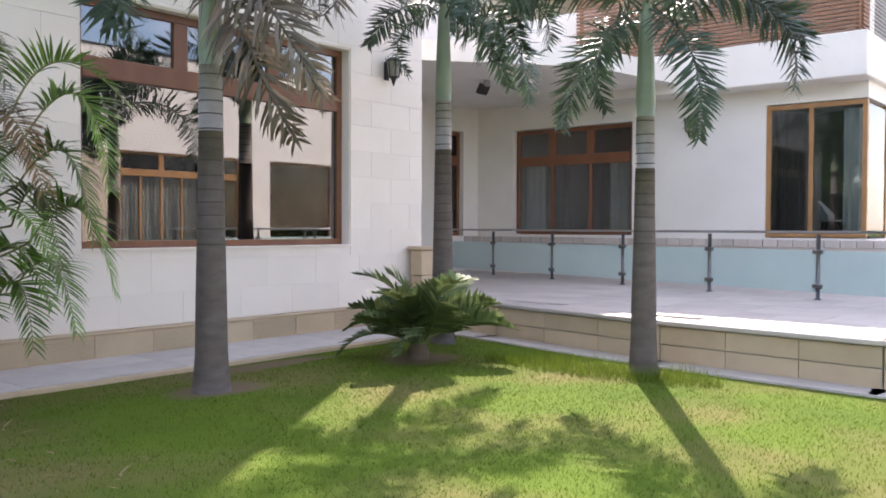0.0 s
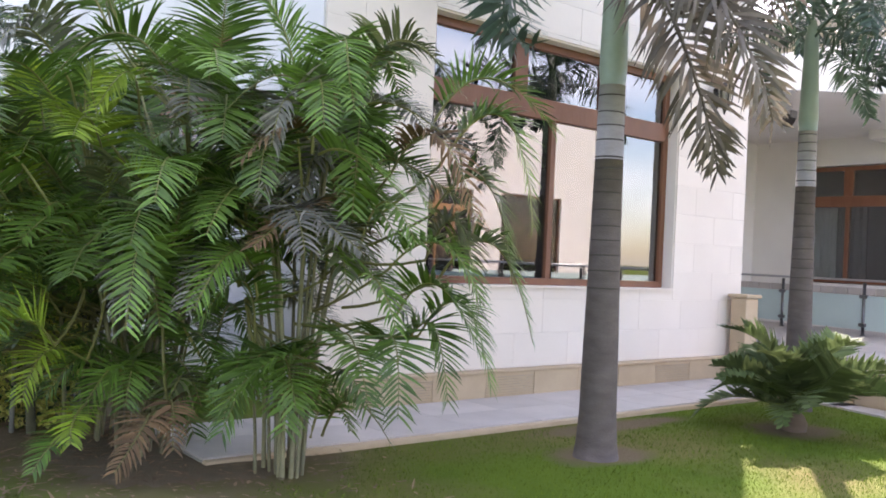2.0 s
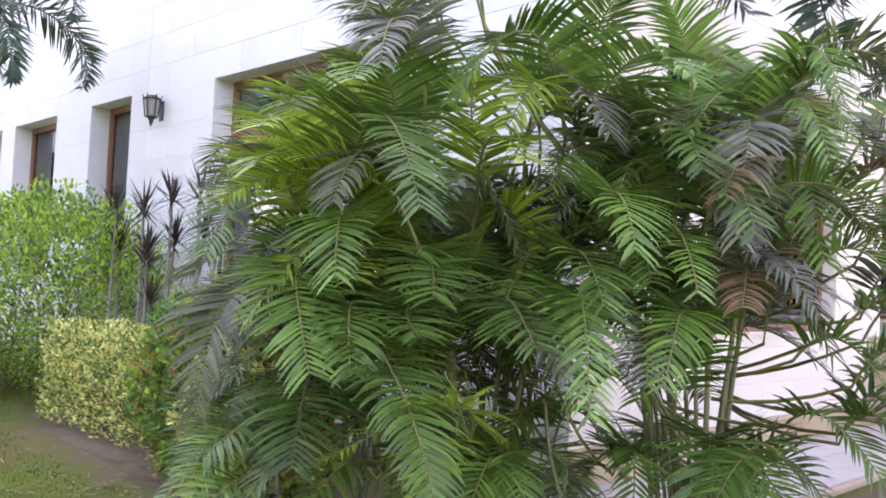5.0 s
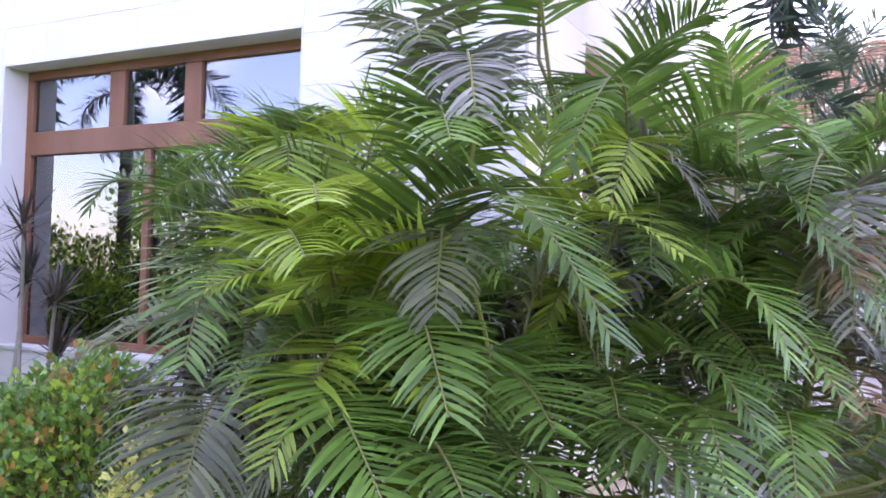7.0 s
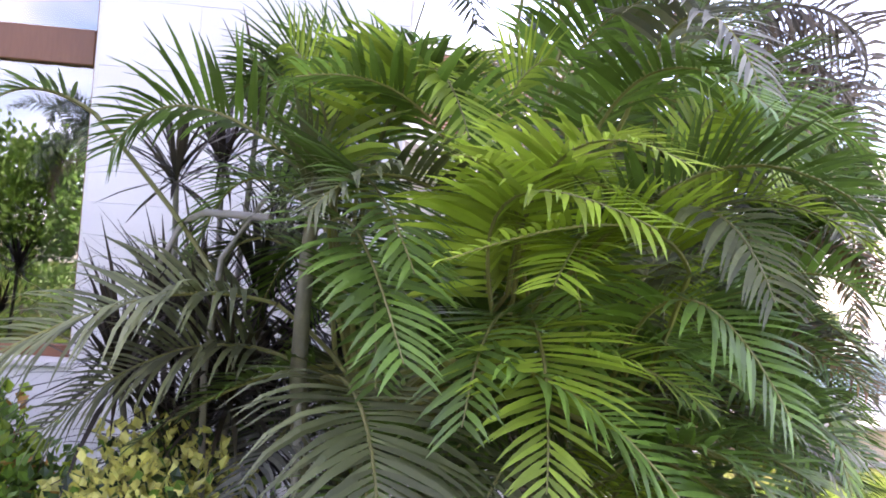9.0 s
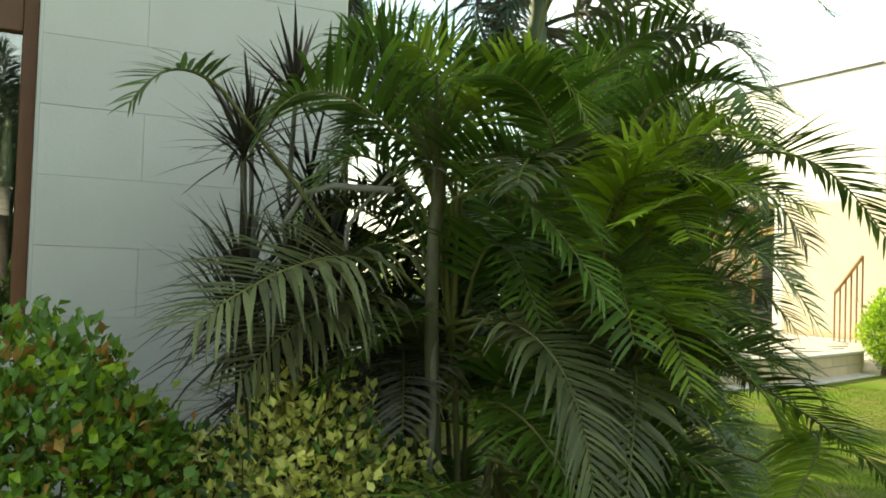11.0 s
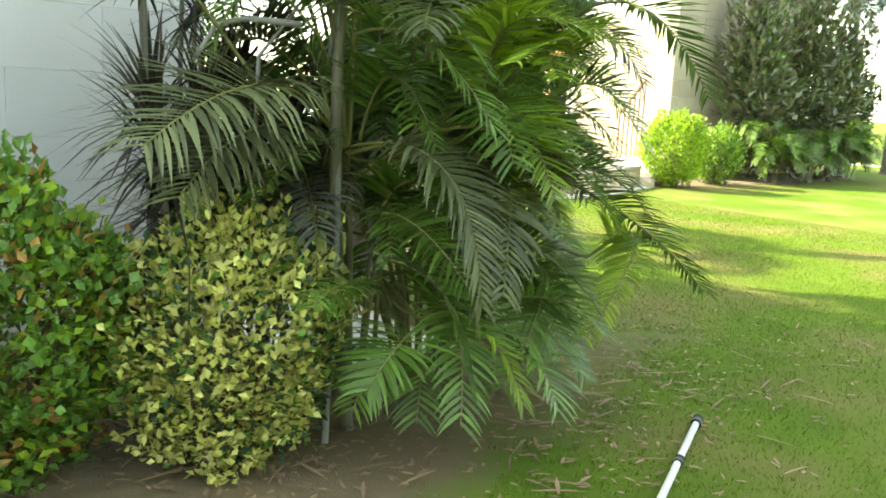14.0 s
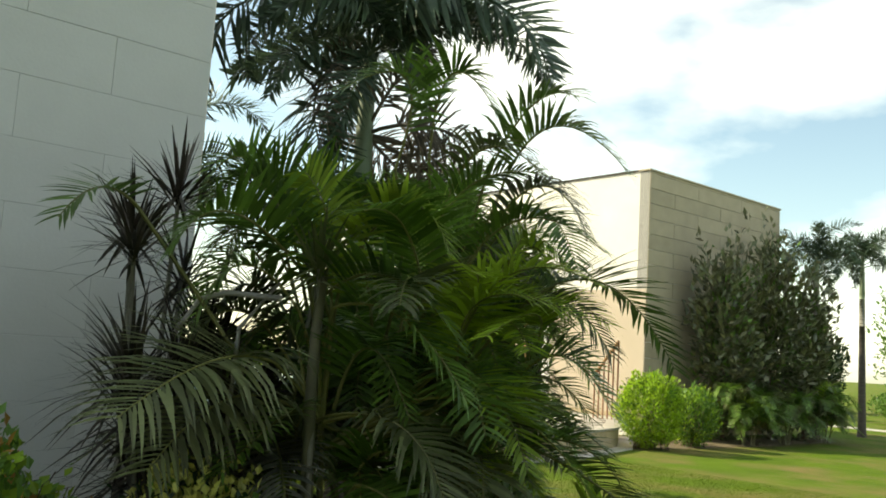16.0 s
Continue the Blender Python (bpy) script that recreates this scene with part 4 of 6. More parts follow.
g.visible_shadow = False
child("window_frame", box_mesh("window_frame", [(lf - 0.09, lf, 1.6, 1.7, ZU + 0.07, 4.38)], M_WOODL, 0.006), win_d)
FG = wallframe(XF + 0.36, 4.6, 1, 0)
thing("wall_wing_return", FG, "cream return wall of the far wing", "wall", "", "structure",
      box_mesh("wall_wing_return", wall_boxes(11.0, 0, 7.2, 0.35, [(0.0, 1.34, ZU + 0.05, 4.40)], 0.0), M_WHITE))
chair = thing("tub_chair", pose(20.6, 5.6, ZU), "white moulded chair with thin dark legs behind the corner window", "chair")
sv, sf = [], []
for i in range(13):
    a = math.pi * (0.0 + i / 12)
    for j in range(5):
        q = j / 4
        sv.append((0.26 * math.cos(a) * (0.8 + 0.2 * q), 0.26 * math.sin(a) * (0.8 + 0.25 * q), 0.45 + q * (0.12 + 0.32 * math.sin(a))))
for i in range(12):
    for j in range(4):
        sf.append((i * 5 + j, i * 5 + j + 5, i * 5 + j + 6, i * 5 + j + 1))
child("backrest", mesh_of("backrest", sv, sf, M_CHAIR, True), chair)
child("seat", tube("seat", [(0, 0, 0.42), (0, 0, 0.46)], [0.20, 0.24], M_CHAIR, 20), chair)
for sx in (-1, 1):
    for sy in (-1, 1):
        child("leg", tube("leg", [(0.12 * sx, 0.12 * sy, 0.43), (0.22 * sx, 0.22 * sy, 0)], [0.012, 0.009], M_DARK, 6), chair)

FH = wallframe(XA1, YC, 1, 0)
lh = XF - XA1
opH = [(6.1, 7.2, ZU + 0.03, 4.30)]
wall_h = thing("wall_porch", FH, "shaded cream wall at the back of the covered porch", "wall", "", "structure",
               box_mesh("wall_porch", wall_boxes(lh, 0, 7.2, 0.35, opH, 0.0), M_WHITE))
window_unit("door_1", FH, 6.12, 7.18, ZU + 0.03, 4.28, 3.5, [6.65], [6.65], 0.12, M_WOOD, "dark teak glazed door at the back of the porch", 2.0, glass=M_CLEAR)
roof2 = thing("porch_roof", None, "broad grey concrete porch roof slab", "roof", "", "structure",
              mesh_of("porch_roof", [(11.66, 14.7, 4.95), (11.66, 12.2, 4.95), (15.6, 8.9, 4.95), (19.5, 8.3, 4.95), (19.5, 14.7, 4.95),
                                     (11.66, 14.7, 5.35), (11.66, 12.2, 5.35), (15.6, 8.9, 5.35), (19.5, 8.3, 5.35), (19.5, 14.7, 5.35)],
                      [(0, 1, 2, 3, 4), (9, 8, 7, 6, 5), (0, 5, 6, 1), (1, 6, 7, 2), (2, 7, 8, 3), (3, 8, 9, 4), (4, 9, 5, 0)], M_WHITE))
flood = thing("floodlight", pose(15.6, 11.5, 4.95), "small grey floodlight under the porch roof", "lamp")
child("bracket", box_mesh("bracket", [(-0.10, 0.10, -0.015, 0.015, -0.14, 0.0)], M_STEEL, 0.004), flood)
child("head", box_mesh("head", [(-0.16, 0.16, -0.05, 0.05, -0.34, -0.10)], M_DARK, 0.015), flood, pose(0, 0, 0, 30))
lantern(pose(XF - 0.02, 8.4, 4.05, 0, 0, -90), "wall lanterns")
band = thing("balcony_parapet", None, "deep cream balcony parapet projecting over the corner window", "parapet", "", "structure",
             box_mesh("balcony_parapet", [(18.75, 30, 4.45, 11.5, 4.75, 5.65)], M_WHITE, 0.02))
lou = thing("louvre_screen", pose(18.9, 4.6, 5.66), "brown timber louvre screen above the parapet", "screen")
for i in range(26):
    child("slat", box_mesh("slat", [(0, 0.05, 0.05, 6.6, i * 0.085, i * 0.085 + 0.055)], M_LOUV), lou)
for i in range(5):
    child("upright", box_mesh("upright", [(0.051, 0.11, 0.05 + i * 1.6, 0.13 + i * 1.6, 0, 2.3)], M_LOUV), lou)
for i in range(26):
    child("slat", box_mesh("slat", [(0.12, 8.0, 0.0, 0.049, i * 0.085, i * 0.085 + 0.055)], M_LOUV), lou)
thing("roof_wing", None, "flat roof of the far wing", "roof", "", "structure", box_mesh("roof_wing", [(XF, 31, 4.6, YC + 0.35, 8.0, 8.25), (XA1 + 0.35, 31, YC + 0.35, 15.5, 0, 8.0)], M_WHITE))

# stone wing across the lawn
XR, YR, HR = 13.05, -9.0, 8.2
FR = wallframe(31.0, YR, -1, 0)
lr = 31.0 - XR
opR = [(31 - 22.6, 31 - 17.2, TZ + 0.06, 4.5), (31 - 27.8, 31 - 24.2, TZ + 0.5, 4.5)]
wall_r = thing("wall_stone_wing", FR, "sunlit cream wall of the stone wing with glazed doors", "wall", "", "structure",
               box_mesh("wall_stone_wing", wall_boxes(lr, 0, HR, 0.35, opR, 0.0), M_WHITE))
window_unit("door_2", FR, opR[0][0], opR[0][1], TZ + 0.06, 4.5, 3.7, [opR[0][0] + 0.9 * q for q in range(1, 6)], [opR[0][0] + 1.8, opR[0][0] + 3.6], 0.10, M_WOODL, "golden teak glazed terrace doors", 3.0,
            ((opR[0][0] + 0.1, opR[0][1] - 0.1, M_CURT),), glass=M_CLEAR)
window_unit("window_9", FR, opR[1][0], opR[1][1], TZ + 0.5, 4.5, None, [], [], 0.10, M_WOOD, "dark window with drawn curtains in the stone wing", 3.0, ((opR[1][0] + 0.1, opR[1][1] - 0.1, M_CURTD),), glass=M_CLEAR)
child("skirting", box_mesh("skirting", [(0.0, opR[1][0] - 0.05, -0.02, -0.001, TZ + 0.02, TZ + 0.16), (opR[0][1] + 0.4, lr, -0.02, -0.001, TZ + 0.02, TZ + 0.16)], M_PLINTH), wall_r)
# thin panel that paints the shade over the lower part of the wall
child("lower_panel", box_mesh("lower_panel", [(opR[0][1] + 0.35, lr, -0.012, -0.001, TZ + 0.16, 4.5)], M_BEIGE), wall_r, label="lower wall with its shade put into a beige colour")
child("coping", box_mesh("coping", [(-0.05, lr + 0.05, -0.05, 0.40, HR, HR + 0.06)], M_DARK, 0.01), wall_r)
FT = wallframe(XR, YR, 0, -1)
wall_t = thing("wall_tan", FT, "tan sandstone wall in long flat courses", "wall", "", "structure",
               box_mesh("wall_tan", [(0.0, 8.1, 0.0, 0.35, 0, HR)], M_JOINT))
child("coping", box_mesh("coping", [(-0.05, 8.15, -0.06, 0.40, HR, HR + 0.06)], M_TAN, 0.01), wall_t)
thing("wall_tan_end", None, "plain end wall of the stone wing", "wall", "", "structure", box_mesh("wall_tan_end", [(XR + 0.35, 31, YR - 8.1, YR - 7.75, 0, HR), (XR + 0.3, 31, YR - 8.0, YR - 0.3, HR - 0.4, HR - 0.2)], M_WHITE))
rail = thing("stair_rail", pose(13.35, -7.75, TZ), "brown timber stair rail with upright balusters", "railing")
child("handrail", tube("handrail", [(0.55, 0, 1.3), (-0.30, 0, 2.3)], [0.05, 0.05], M_WOODL, 8), rail)
for i in range(6):
    q = i / 5
    child("baluster", tube("baluster", [(0.55 - 0.85 * q, 0, 0.0), (0.55 - 0.85 * q, 0, 1.3 + 1.0 * q)], [0.025, 0.025], M_LOUV, 6), rail)

# far building and drive past the shrubs
farh = thing("far_building", pose(-12, 44, 0), "distant white boundary building beyond the drive", "building")
child("wall", box_mesh("wall", [(0, 30, 0, 6, 0, 9)], M_WHITE), farh)
child("roof", box_mesh("roof", [(-0.2, 30.2, -0.3, 6.2, 9, 9.3)], M_GREYST), farh)
for i in range(5):
    child("window", box_mesh("window", [(3 + i * 5.2, 4.4 + i * 5.2, -0.04, 0.02, 4.8, 6.8)], M_DARK), farh)
thing("driveway", None, "pale paved drive beyond the shrubs", "road", "", "structure", box_mesh("driveway", [(-14, 3.9, 31, 43.5, -0.05, 0.03)], M_PAVE))
fence = thing("boundary_fence", pose(-8, 36, 0), "low dark metal fence along the drive", "fence")
for i in range(40):
    child("bar", tube("bar", [(i * 0.28, 0, 0.03), (i * 0.28, 0, 1.1)], [0.012, 0.012], M_DARK, 5), fence)
child("top_rail", box_mesh("top_rail", [(0, 11, -0.02, 0.02, 1.05, 1.09)], M_DARK), fence)

# ---- tall palms ----
f1 = foxtail(5.33, 7.36, 3.3, 5.75, 0.155, 11, 8, 2)
f2 = foxtail(9.75, 7.95, 3.5, 4.9, 0.150, 23, 7, 0)
f3 = foxtail(9.2, 4.5, 2.95, 4.3, 0.140, 35, 7, 0)
hero(f1, (5.33, 7.36, 4.62), (5.22, 6.70, 2.34), FOX_G, 100)
hero(f1, (5.33, 7.36, 4.62), (5.67, 6.65, 2.81), FOX_G, 101)
hero(f1, (5.33, 7.36, 5.60), (4.83, 7.70, 3.59), FOX, 102)
hero(f1, (5.33, 7.36, 4.62), (5.31, 6.47, 3.29), FOX_G, 103)
hero(f2, (9.75, 7.95, 4.78), (10.11, 6.63, 3.46), FOX, 104)
hero(f2, (9.75, 7.95, 4.78), (9.05, 7.93, 3.81), FOX, 105)
hero(f2, (9.75, 7.95, 4.78), (10.10, 7.45, 3.98), FOX, 107)
hero(f3, (9.2, 4.5, 4.18), (9.08, 3.60, 2.70), FOX, 108)
hero(f3, (9.2, 4.5, 4.18), (8.74, 4.81, 3.04), FOX, 109)
hero(f3, (9.2, 4.5, 4.18), (9.82, 3.05, 3.56), FOX, 110)
hero(f3, (9.2, 4.5, 4.18), (8.21, 5.48, 3.61), FOX, 111)
hero(f1, (5.33, 7.36, 5.60), (5.23, 4.79, 5.87), FOX, 112)
hero(f1, (5.33, 7.36, 5.60), (7.99, 7.74, 5.71), FOX, 113)
hero(f1, (5.33, 7.36, 5.60), (5.85, 5.21, 6.50), FOX, 114)
hero(f1, (5.33, 7.36, 5.60), (7.58, 7.84, 6.38), FOX, 115)
hero(f1, (5.33, 7.36, 4.62), (5.53, 5.87, 5.66), FOX_G, 116)
hero(f1, (5.33, 7.36, 4.62), (4.63, 6.22, 2.32), FOX_G, 117)
hero(f1, (5.33, 7.36, 4.62), (5.06, 6.14, 2.79), FOX_G, 118)
hero(f1, (5.33, 7.36, 5.60), (5.40, 9.23, 4.52), FOX, 119)
hero(f1, (5.33, 7.36, 5.60), (5.10, 8.75, 4.71), FOX, 120)
hero(f1, (5.33, 7.36, 5.60), (4.93, 8.27, 4.35), FOX, 121)
hero(f1, (5.33, 7.36, 5.60), (3.84, 7.38, 5.49), FOX, 122)
hero(f1, (5.33, 7.36, 5.60), (3.42, 6.65, 4.91), FOX, 123)
hero(f1, (5.33, 7.36, 5.60), (4.35, 7.69, 4.89), FOX, 124)
hero(f1, (5.33, 7.36, 5.60), (3.51, 7.03, 5.51), FOX, 125)
hero(f1, (5.33, 7.36, 5.60), (4.80, 8.90, 5.40), FOX, 126)

foxtail(1.28, 17.9, 3.9, 5.3, 0.13, 41, 10, 1)
foxtail(0.35, 24.0, 4.4, 5.8, 0.17, 52, 10, 2)

# cycad at the pavement's edge
cy = thing("cycad", pose(8.35, 7.2, 0), "spreading cycad with stiff glossy fronds at the lawn edge", "plant")
child("stump", tube("stump", [(0, 0, 0), (0, 0, 0.08), (0, 0, 0.17), (0, 0, 0.22)], [0.14, 0.15, 0.11, 0.05], M_TWIG, 12), cy)
rc = random.Random(5)
for k in range(28):
    age = k / 27
    child("frond", rc.choice(CYCAD), cy, aim(0.07 * math.cos(k), 0.07 * math.sin(k), 0.19, k * 137.5 + rc.uniform(-10, 10), -26 + 44 * age + rc.uniform(-8, 8), rc.uniform(-35, 35), rc.uniform(0.85, 1.35)))

# ---- areca clumps at the house corner ----
pr = areca(2.68, 8.12, 16, 101, 2.8, 0.55, "tall areca palm clump with pale canes and greyed upper fronds", (4, 5), grey=0.6, bright=0.05, dry=0.12, lean_to=(0.0, 0.15), size=0.9, low=7)
pl = areca(1.95, 9.25, 14, 202, 2.3, 0.60, "dense areca palm clump with new and sunlit-coloured bright fronds at the bed edge", (4, 6), grey=0.15, bright=0.15, dry=0.0, lean_to=(0.15, 0.15), size=0.9, low=9)
p3 = areca(1.80, 9.98, 9, 303, 2.0, 0.40, "areca palm clump with arching fronds beside the variegated shrub", (3, 5), grey=0.1, bright=0.1, dry=0.05, lean_to=(0.2, 0.0), size=0.9, low=3)

frond(p3, (1.46, 10.59, 2.00), (1.27, 11.07, 2.00), (1.06, 11.62, 1.73), M_LEAFO, 0.72)
frond(p3, (1.42, 10.53, 1.78), (1.32, 10.97, 1.79), (1.16, 11.41, 1.47), M_LEAFO, 0.55)
frond(p3, (1.57, 10.39, 2.31), (1.64, 10.76, 2.55), (1.68, 11.01, 2.17), M_LEAFP, 0.45)
frond(p3, (1.62, 10.33, 2.65), (1.72, 10.62, 3.04), (1.81, 10.96, 2.88), M_LEAFP, 0.45)
frond(p3, (1.69, 10.38, 2.04), (1.76, 10.73, 2.29), (1.79, 11.02, 1.95), M_LEAFO, 0.45)
frond(p3, (1.59, 10.31, 2.59), (1.62, 10.54, 3.08), (1.71, 10.88, 3.00), M_LEAFP, 0.45)
frond(p3, (1.19, 10.37, 1.73), (0.62, 10.19, 1.63), (0.38, 10.11, 0.95), M_LEAFO, 0.52)
frond(p3, (1.05, 10.00, 1.81), (0.62, 9.52, 1.80), (0.38, 9.02, 1.28), M_LEAFP, 0.50)
frond(p3, (0.87, 9.71, 1.88), (0.65, 9.78, 2.42), (0.22, 9.38, 2.34), M_LEAFB, 0.45)
frond(p3, (0.93, 9.70, 2.11), (0.59, 9.60, 2.59), (0.19, 9.31, 2.54), M_LEAFB, 0.42)
frond(pl, (2.19, 10.10, 2.56), (2.22, 10.43, 2.89), (2.28, 10.70, 2.55), M_LEAFP, 0.48)
frond(pl, (2.17, 10.12, 2.85), (2.19, 10.49, 3.20), (2.27, 10.75, 2.89), M_LEAFP, 0.48)
frond(pl, (2.20, 10.08, 2.19), (2.25, 10.40, 2.48), (2.30, 10.68, 2.05), M_LEAFP, 0.48)
frond(pl, (2.16, 10.17, 2.97), (2.17, 10.54, 3.30), (2.25, 10.78, 2.99), M_LEAFP, 0.48)
frond(p3, (0.90, 9.54, 2.12), (0.62, 8.89, 2.63), (0.38, 8.27, 2.10), M_LEAFP, 0.45)
frond(p3, (1.32, 10.39, 2.40), (0.86, 10.27, 2.51), (0.47, 10.08, 2.16), M_LEAFP, 0.45)
frond(p3, (1.21, 10.39, 2.33), (0.75, 10.27, 2.29), (0.38, 10.10, 1.88), M_LEAFP, 0.45)
frond(p3, (1.46, 10.42, 2.50), (1.38, 10.97, 2.80), (1.34, 11.30, 2.58), M_LEAFP, 0.48)
frond(p3, (1.44, 10.40, 2.44), (1.47, 10.55, 2.80), (1.56, 10.82, 3.08), M_LEAFP, 0.45)
frond(p3, (1.42, 10.37, 2.27), (1.25, 10.43, 2.75), (1.27, 10.61, 3.08), M_LEAFB, 0.40)
frond(p3, (1.35, 10.26, 2.51), (1.02, 10.08, 2.95), (0.79, 9.90, 2.67), M_LEAFB, 0.45)
frond(p3, (1.37, 10.29, 2.26), (1.35, 10.25, 2.88), (1.05, 10.08, 3.08), M_LEAFP, 0.45)
frond(p3, (0.90, 9.52, 1.71), (0.62, 8.67, 1.33), (0.38, 8.10, 0.84), M_LEAFP, 0.42)
frond(p3, (0.90, 9.67, 1.21), (0.62, 9.38, 1.13), (0.38, 9.13, 0.79), M_LEAFP, 0.45)
frond(p3, (1.01, 10.25, 1.11), (0.62, 10.15, 0.96), (0.38, 10.10, 0.50), M_LEAFP, 0.45)
frond(p3, (0.98, 10.45, 0.95), (0.89, 10.65, 1.02), (0.78, 10.89, 0.96), M_LEAFP, 0.30)
frond(p3, (1.14, 10.20, 1.35), (0.84, 10.15, 1.29), (0.48, 10.12, 1.04), M_LEAFP, 0.40)
frond(pl, (1.01, 9.21, 2.41), (0.66, 9.04, 2.46), (0.39, 8.92, 2.15), M_LEAFO, 0.40)
frond(pl, (1.30, 9.39, 2.58), (0.91, 9.21, 2.99), (0.47, 8.92, 2.79), M_LEAFP, 0.45)
frond(pl, (1.50, 9.51, 2.66), (1.29, 9.39, 3.18), (0.86, 9.14, 3.30), M_LEAFP, 0.45)
frond(p3, (1.36, 9.93, 1.68), (1.17, 9.66, 2.07), (0.83, 9.45, 1.89), M_LEAFP, 0.45)
frond(p3, (1.40, 10.05, 1.30), (1.23, 9.94, 1.52), (0.96, 9.80, 1.35), M_LEAFP, 0.45)
frond(pl, (0.93, 9.26, 1.88), (0.62, 9.11, 2.14), (0.38, 8.85, 1.78), M_LEAFP, 0.45)
frond(pl, (0.90, 9.26, 1.46), (0.62, 9.02, 1.63), (0.38, 8.70, 1.33), M_LEAFP, 0.42)
frond(p3, (0.90, 9.47, 0.99), (0.62, 9.46, 0.91), (0.38, 9.46, 0.60), M_LEAFP, 0.42)
frond(p3, (0.90, 10.07, 0.73), (0.64, 10.43, 0.75), (0.60, 10.66, 0.54), M_LEAFP, 0.42)
frond(p3, (1.05, 10.33, 0.90), (1.01, 10.50, 0.99), (0.94, 10.73, 0.88), M_LEAFP, 0.32)
frond(p3, (0.85, 10.12, 0.79), (0.59, 10.10, 0.85), (0.28, 10.30, 0.38), M_LEAFP, 0.42)
frond(p3, (0.76, 10.03, 0.73), (0.51, 9.91, 0.74), (0.23, 9.91, 0.44), M_LEAFB, 0.38)
frond(p3, (0.69, 9.76, 0.85), (0.41, 9.59, 0.95), (0.08, 9.49, 0.82), M_LEAFP, 0.40)
frond(p3, (0.92, 10.22, 0.59), (0.91, 10.38, 0.58), (0.83, 10.58, 0.35), M_LEAFP, 0.35)
frond(p3, (0.87, 10.17, 0.53), (0.76, 10.19, 0.56), (0.61, 10.32, 0.30), M_LEAFP, 0.35)
frond(p3, (0.58, 9.74, 0.60), (0.38, 9.68, 0.61), (0.15, 9.72, 0.39), M_LEAFP, 0.40)
frond(pl, (2.21, 10.20, 2.48), (2.18, 10.47, 2.72), (2.18, 10.67, 2.42), M_LEAFP, 0.45)
frond(pl, (2.24, 10.12, 2.73), (2.18, 10.34, 2.98), (2.21, 10.57, 2.71), M_LEAFP, 0.45)
frond(pl, (2.25, 10.24, 2.17), (2.22, 10.48, 2.39), (2.20, 10.68, 2.07), M_LEAFO, 0.45)
frond(p3, (1.05, 9.56, 2.01), (0.82, 9.66, 2.52), (0.52, 9.30, 2.42), M_LEAFB, 0.45)
frond(pr, (3.48, 7.45, 2.40), (3.81, 7.12, 2.80), (3.97, 6.89, 1.97), M_LEAFP, 0.45)
frond(pr, (3.45, 7.49, 2.02), (3.74, 7.22, 2.31), (3.85, 6.96, 1.54), M_LEAFP, 0.45)
frond(pr, (3.53, 7.46, 1.53), (3.84, 7.19, 1.83), (3.99, 6.86, 1.10), M_LEAFP, 0.45)
frond(pr, (3.40, 7.50, 1.10), (3.64, 7.29, 1.36), (3.70, 6.98, 0.77), M_LEAFP, 0.42)
frond(pr, (3.44, 7.55, 2.65), (3.72, 7.23, 3.09), (4.18, 6.93, 2.72), M_LEAFP, 0.45)
frond(pr, (3.37, 7.42, 1.68), (3.52, 7.24, 1.97), (3.63, 7.07, 1.30), M_LEAFO, 0.42)
frond(pr, (3.19, 7.46, 0.92), (3.36, 7.30, 1.21), (3.40, 7.11, 0.65), M_LEAFP, 0.42)
frond(pr, (1.76, 9.60, 3.35), (1.62, 9.66, 3.94), (1.83, 10.06, 3.80), M_LEAFP, 0.48)
frond(pr, (1.46, 8.90, 3.23), (1.05, 8.80, 3.71), (0.63, 8.48, 3.38), M_LEAFP, 0.48)
frond(pr, (1.61, 9.43, 3.44), (1.41, 9.44, 3.99), (1.18, 9.22, 3.73), M_LEAFP, 0.48)
frond(pr, (1.51, 8.98, 3.35), (1.21, 8.87, 3.86), (0.90, 8.75, 3.91), M_LEAFP, 0.45)
frond(pl, (1.25, 9.19, 2.90), (0.89, 9.06, 3.23), (0.63, 8.89, 2.90), M_LEAFG, 0.40)
frond(pl, (1.31, 9.47, 3.20), (1.03, 9.40, 3.44), (0.75, 9.21, 3.26), M_LEAFO, 0.42)
frond(p3, (1.53, 11.43, 2.76), (1.40, 11.68, 2.82), (1.38, 11.87, 2.64), M_LEAFP, 0.30)
frond(pl, (1.54, 10.00, 2.81), (1.59, 10.33, 3.11), (1.66, 10.59, 2.94), M_LEAFP, 0.45)
frond(pl, (1.47, 8.93, 2.26), (1.25, 8.66, 2.58), (1.01, 8.17, 2.39), M_LEAFB, 0.42)
frond(p3, (0.97, 9.62, 2.05), (0.66, 9.60, 1.88), (0.37, 9.63, 1.51), M_LEAFB, 0.40)
frond(p3, (0.97, 9.56, 1.87), (0.82, 9.31, 1.91), (0.63, 9.02, 1.77), M_LEAFB, 0.38)
frond(pl, (1.24, 9.21, 1.96), (1.06, 8.88, 1.88), (0.82, 8.61, 1.69), M_LEAFP, 0.45)
frond(p3, (0.97, 9.62, 2.00), (0.72, 9.78, 2.01), (0.43, 9.90, 1.69), M_LEAFP, 0.40)
frond(p3, (0.97, 9.67, 2.09), (0.73, 9.74, 2.47), (0.53, 9.98, 2.56), M_LEAFB, 0.32)
frond(p3, (0.97, 9.67, 2.09), (0.87, 9.62, 2.41), (0.78, 9.47, 2.64), M_LEAFB, 0.32)
frond(p3, (1.14, 9.77, 2.37), (0.99, 10.09, 2.81), (0.79, 10.53, 2.83), M_LEAFP, 0.45)
frond(p3, (1.02, 9.84, 2.41), (0.78, 10.19, 2.51), (0.56, 10.43, 2.34), M_LEAFO, 0.42)
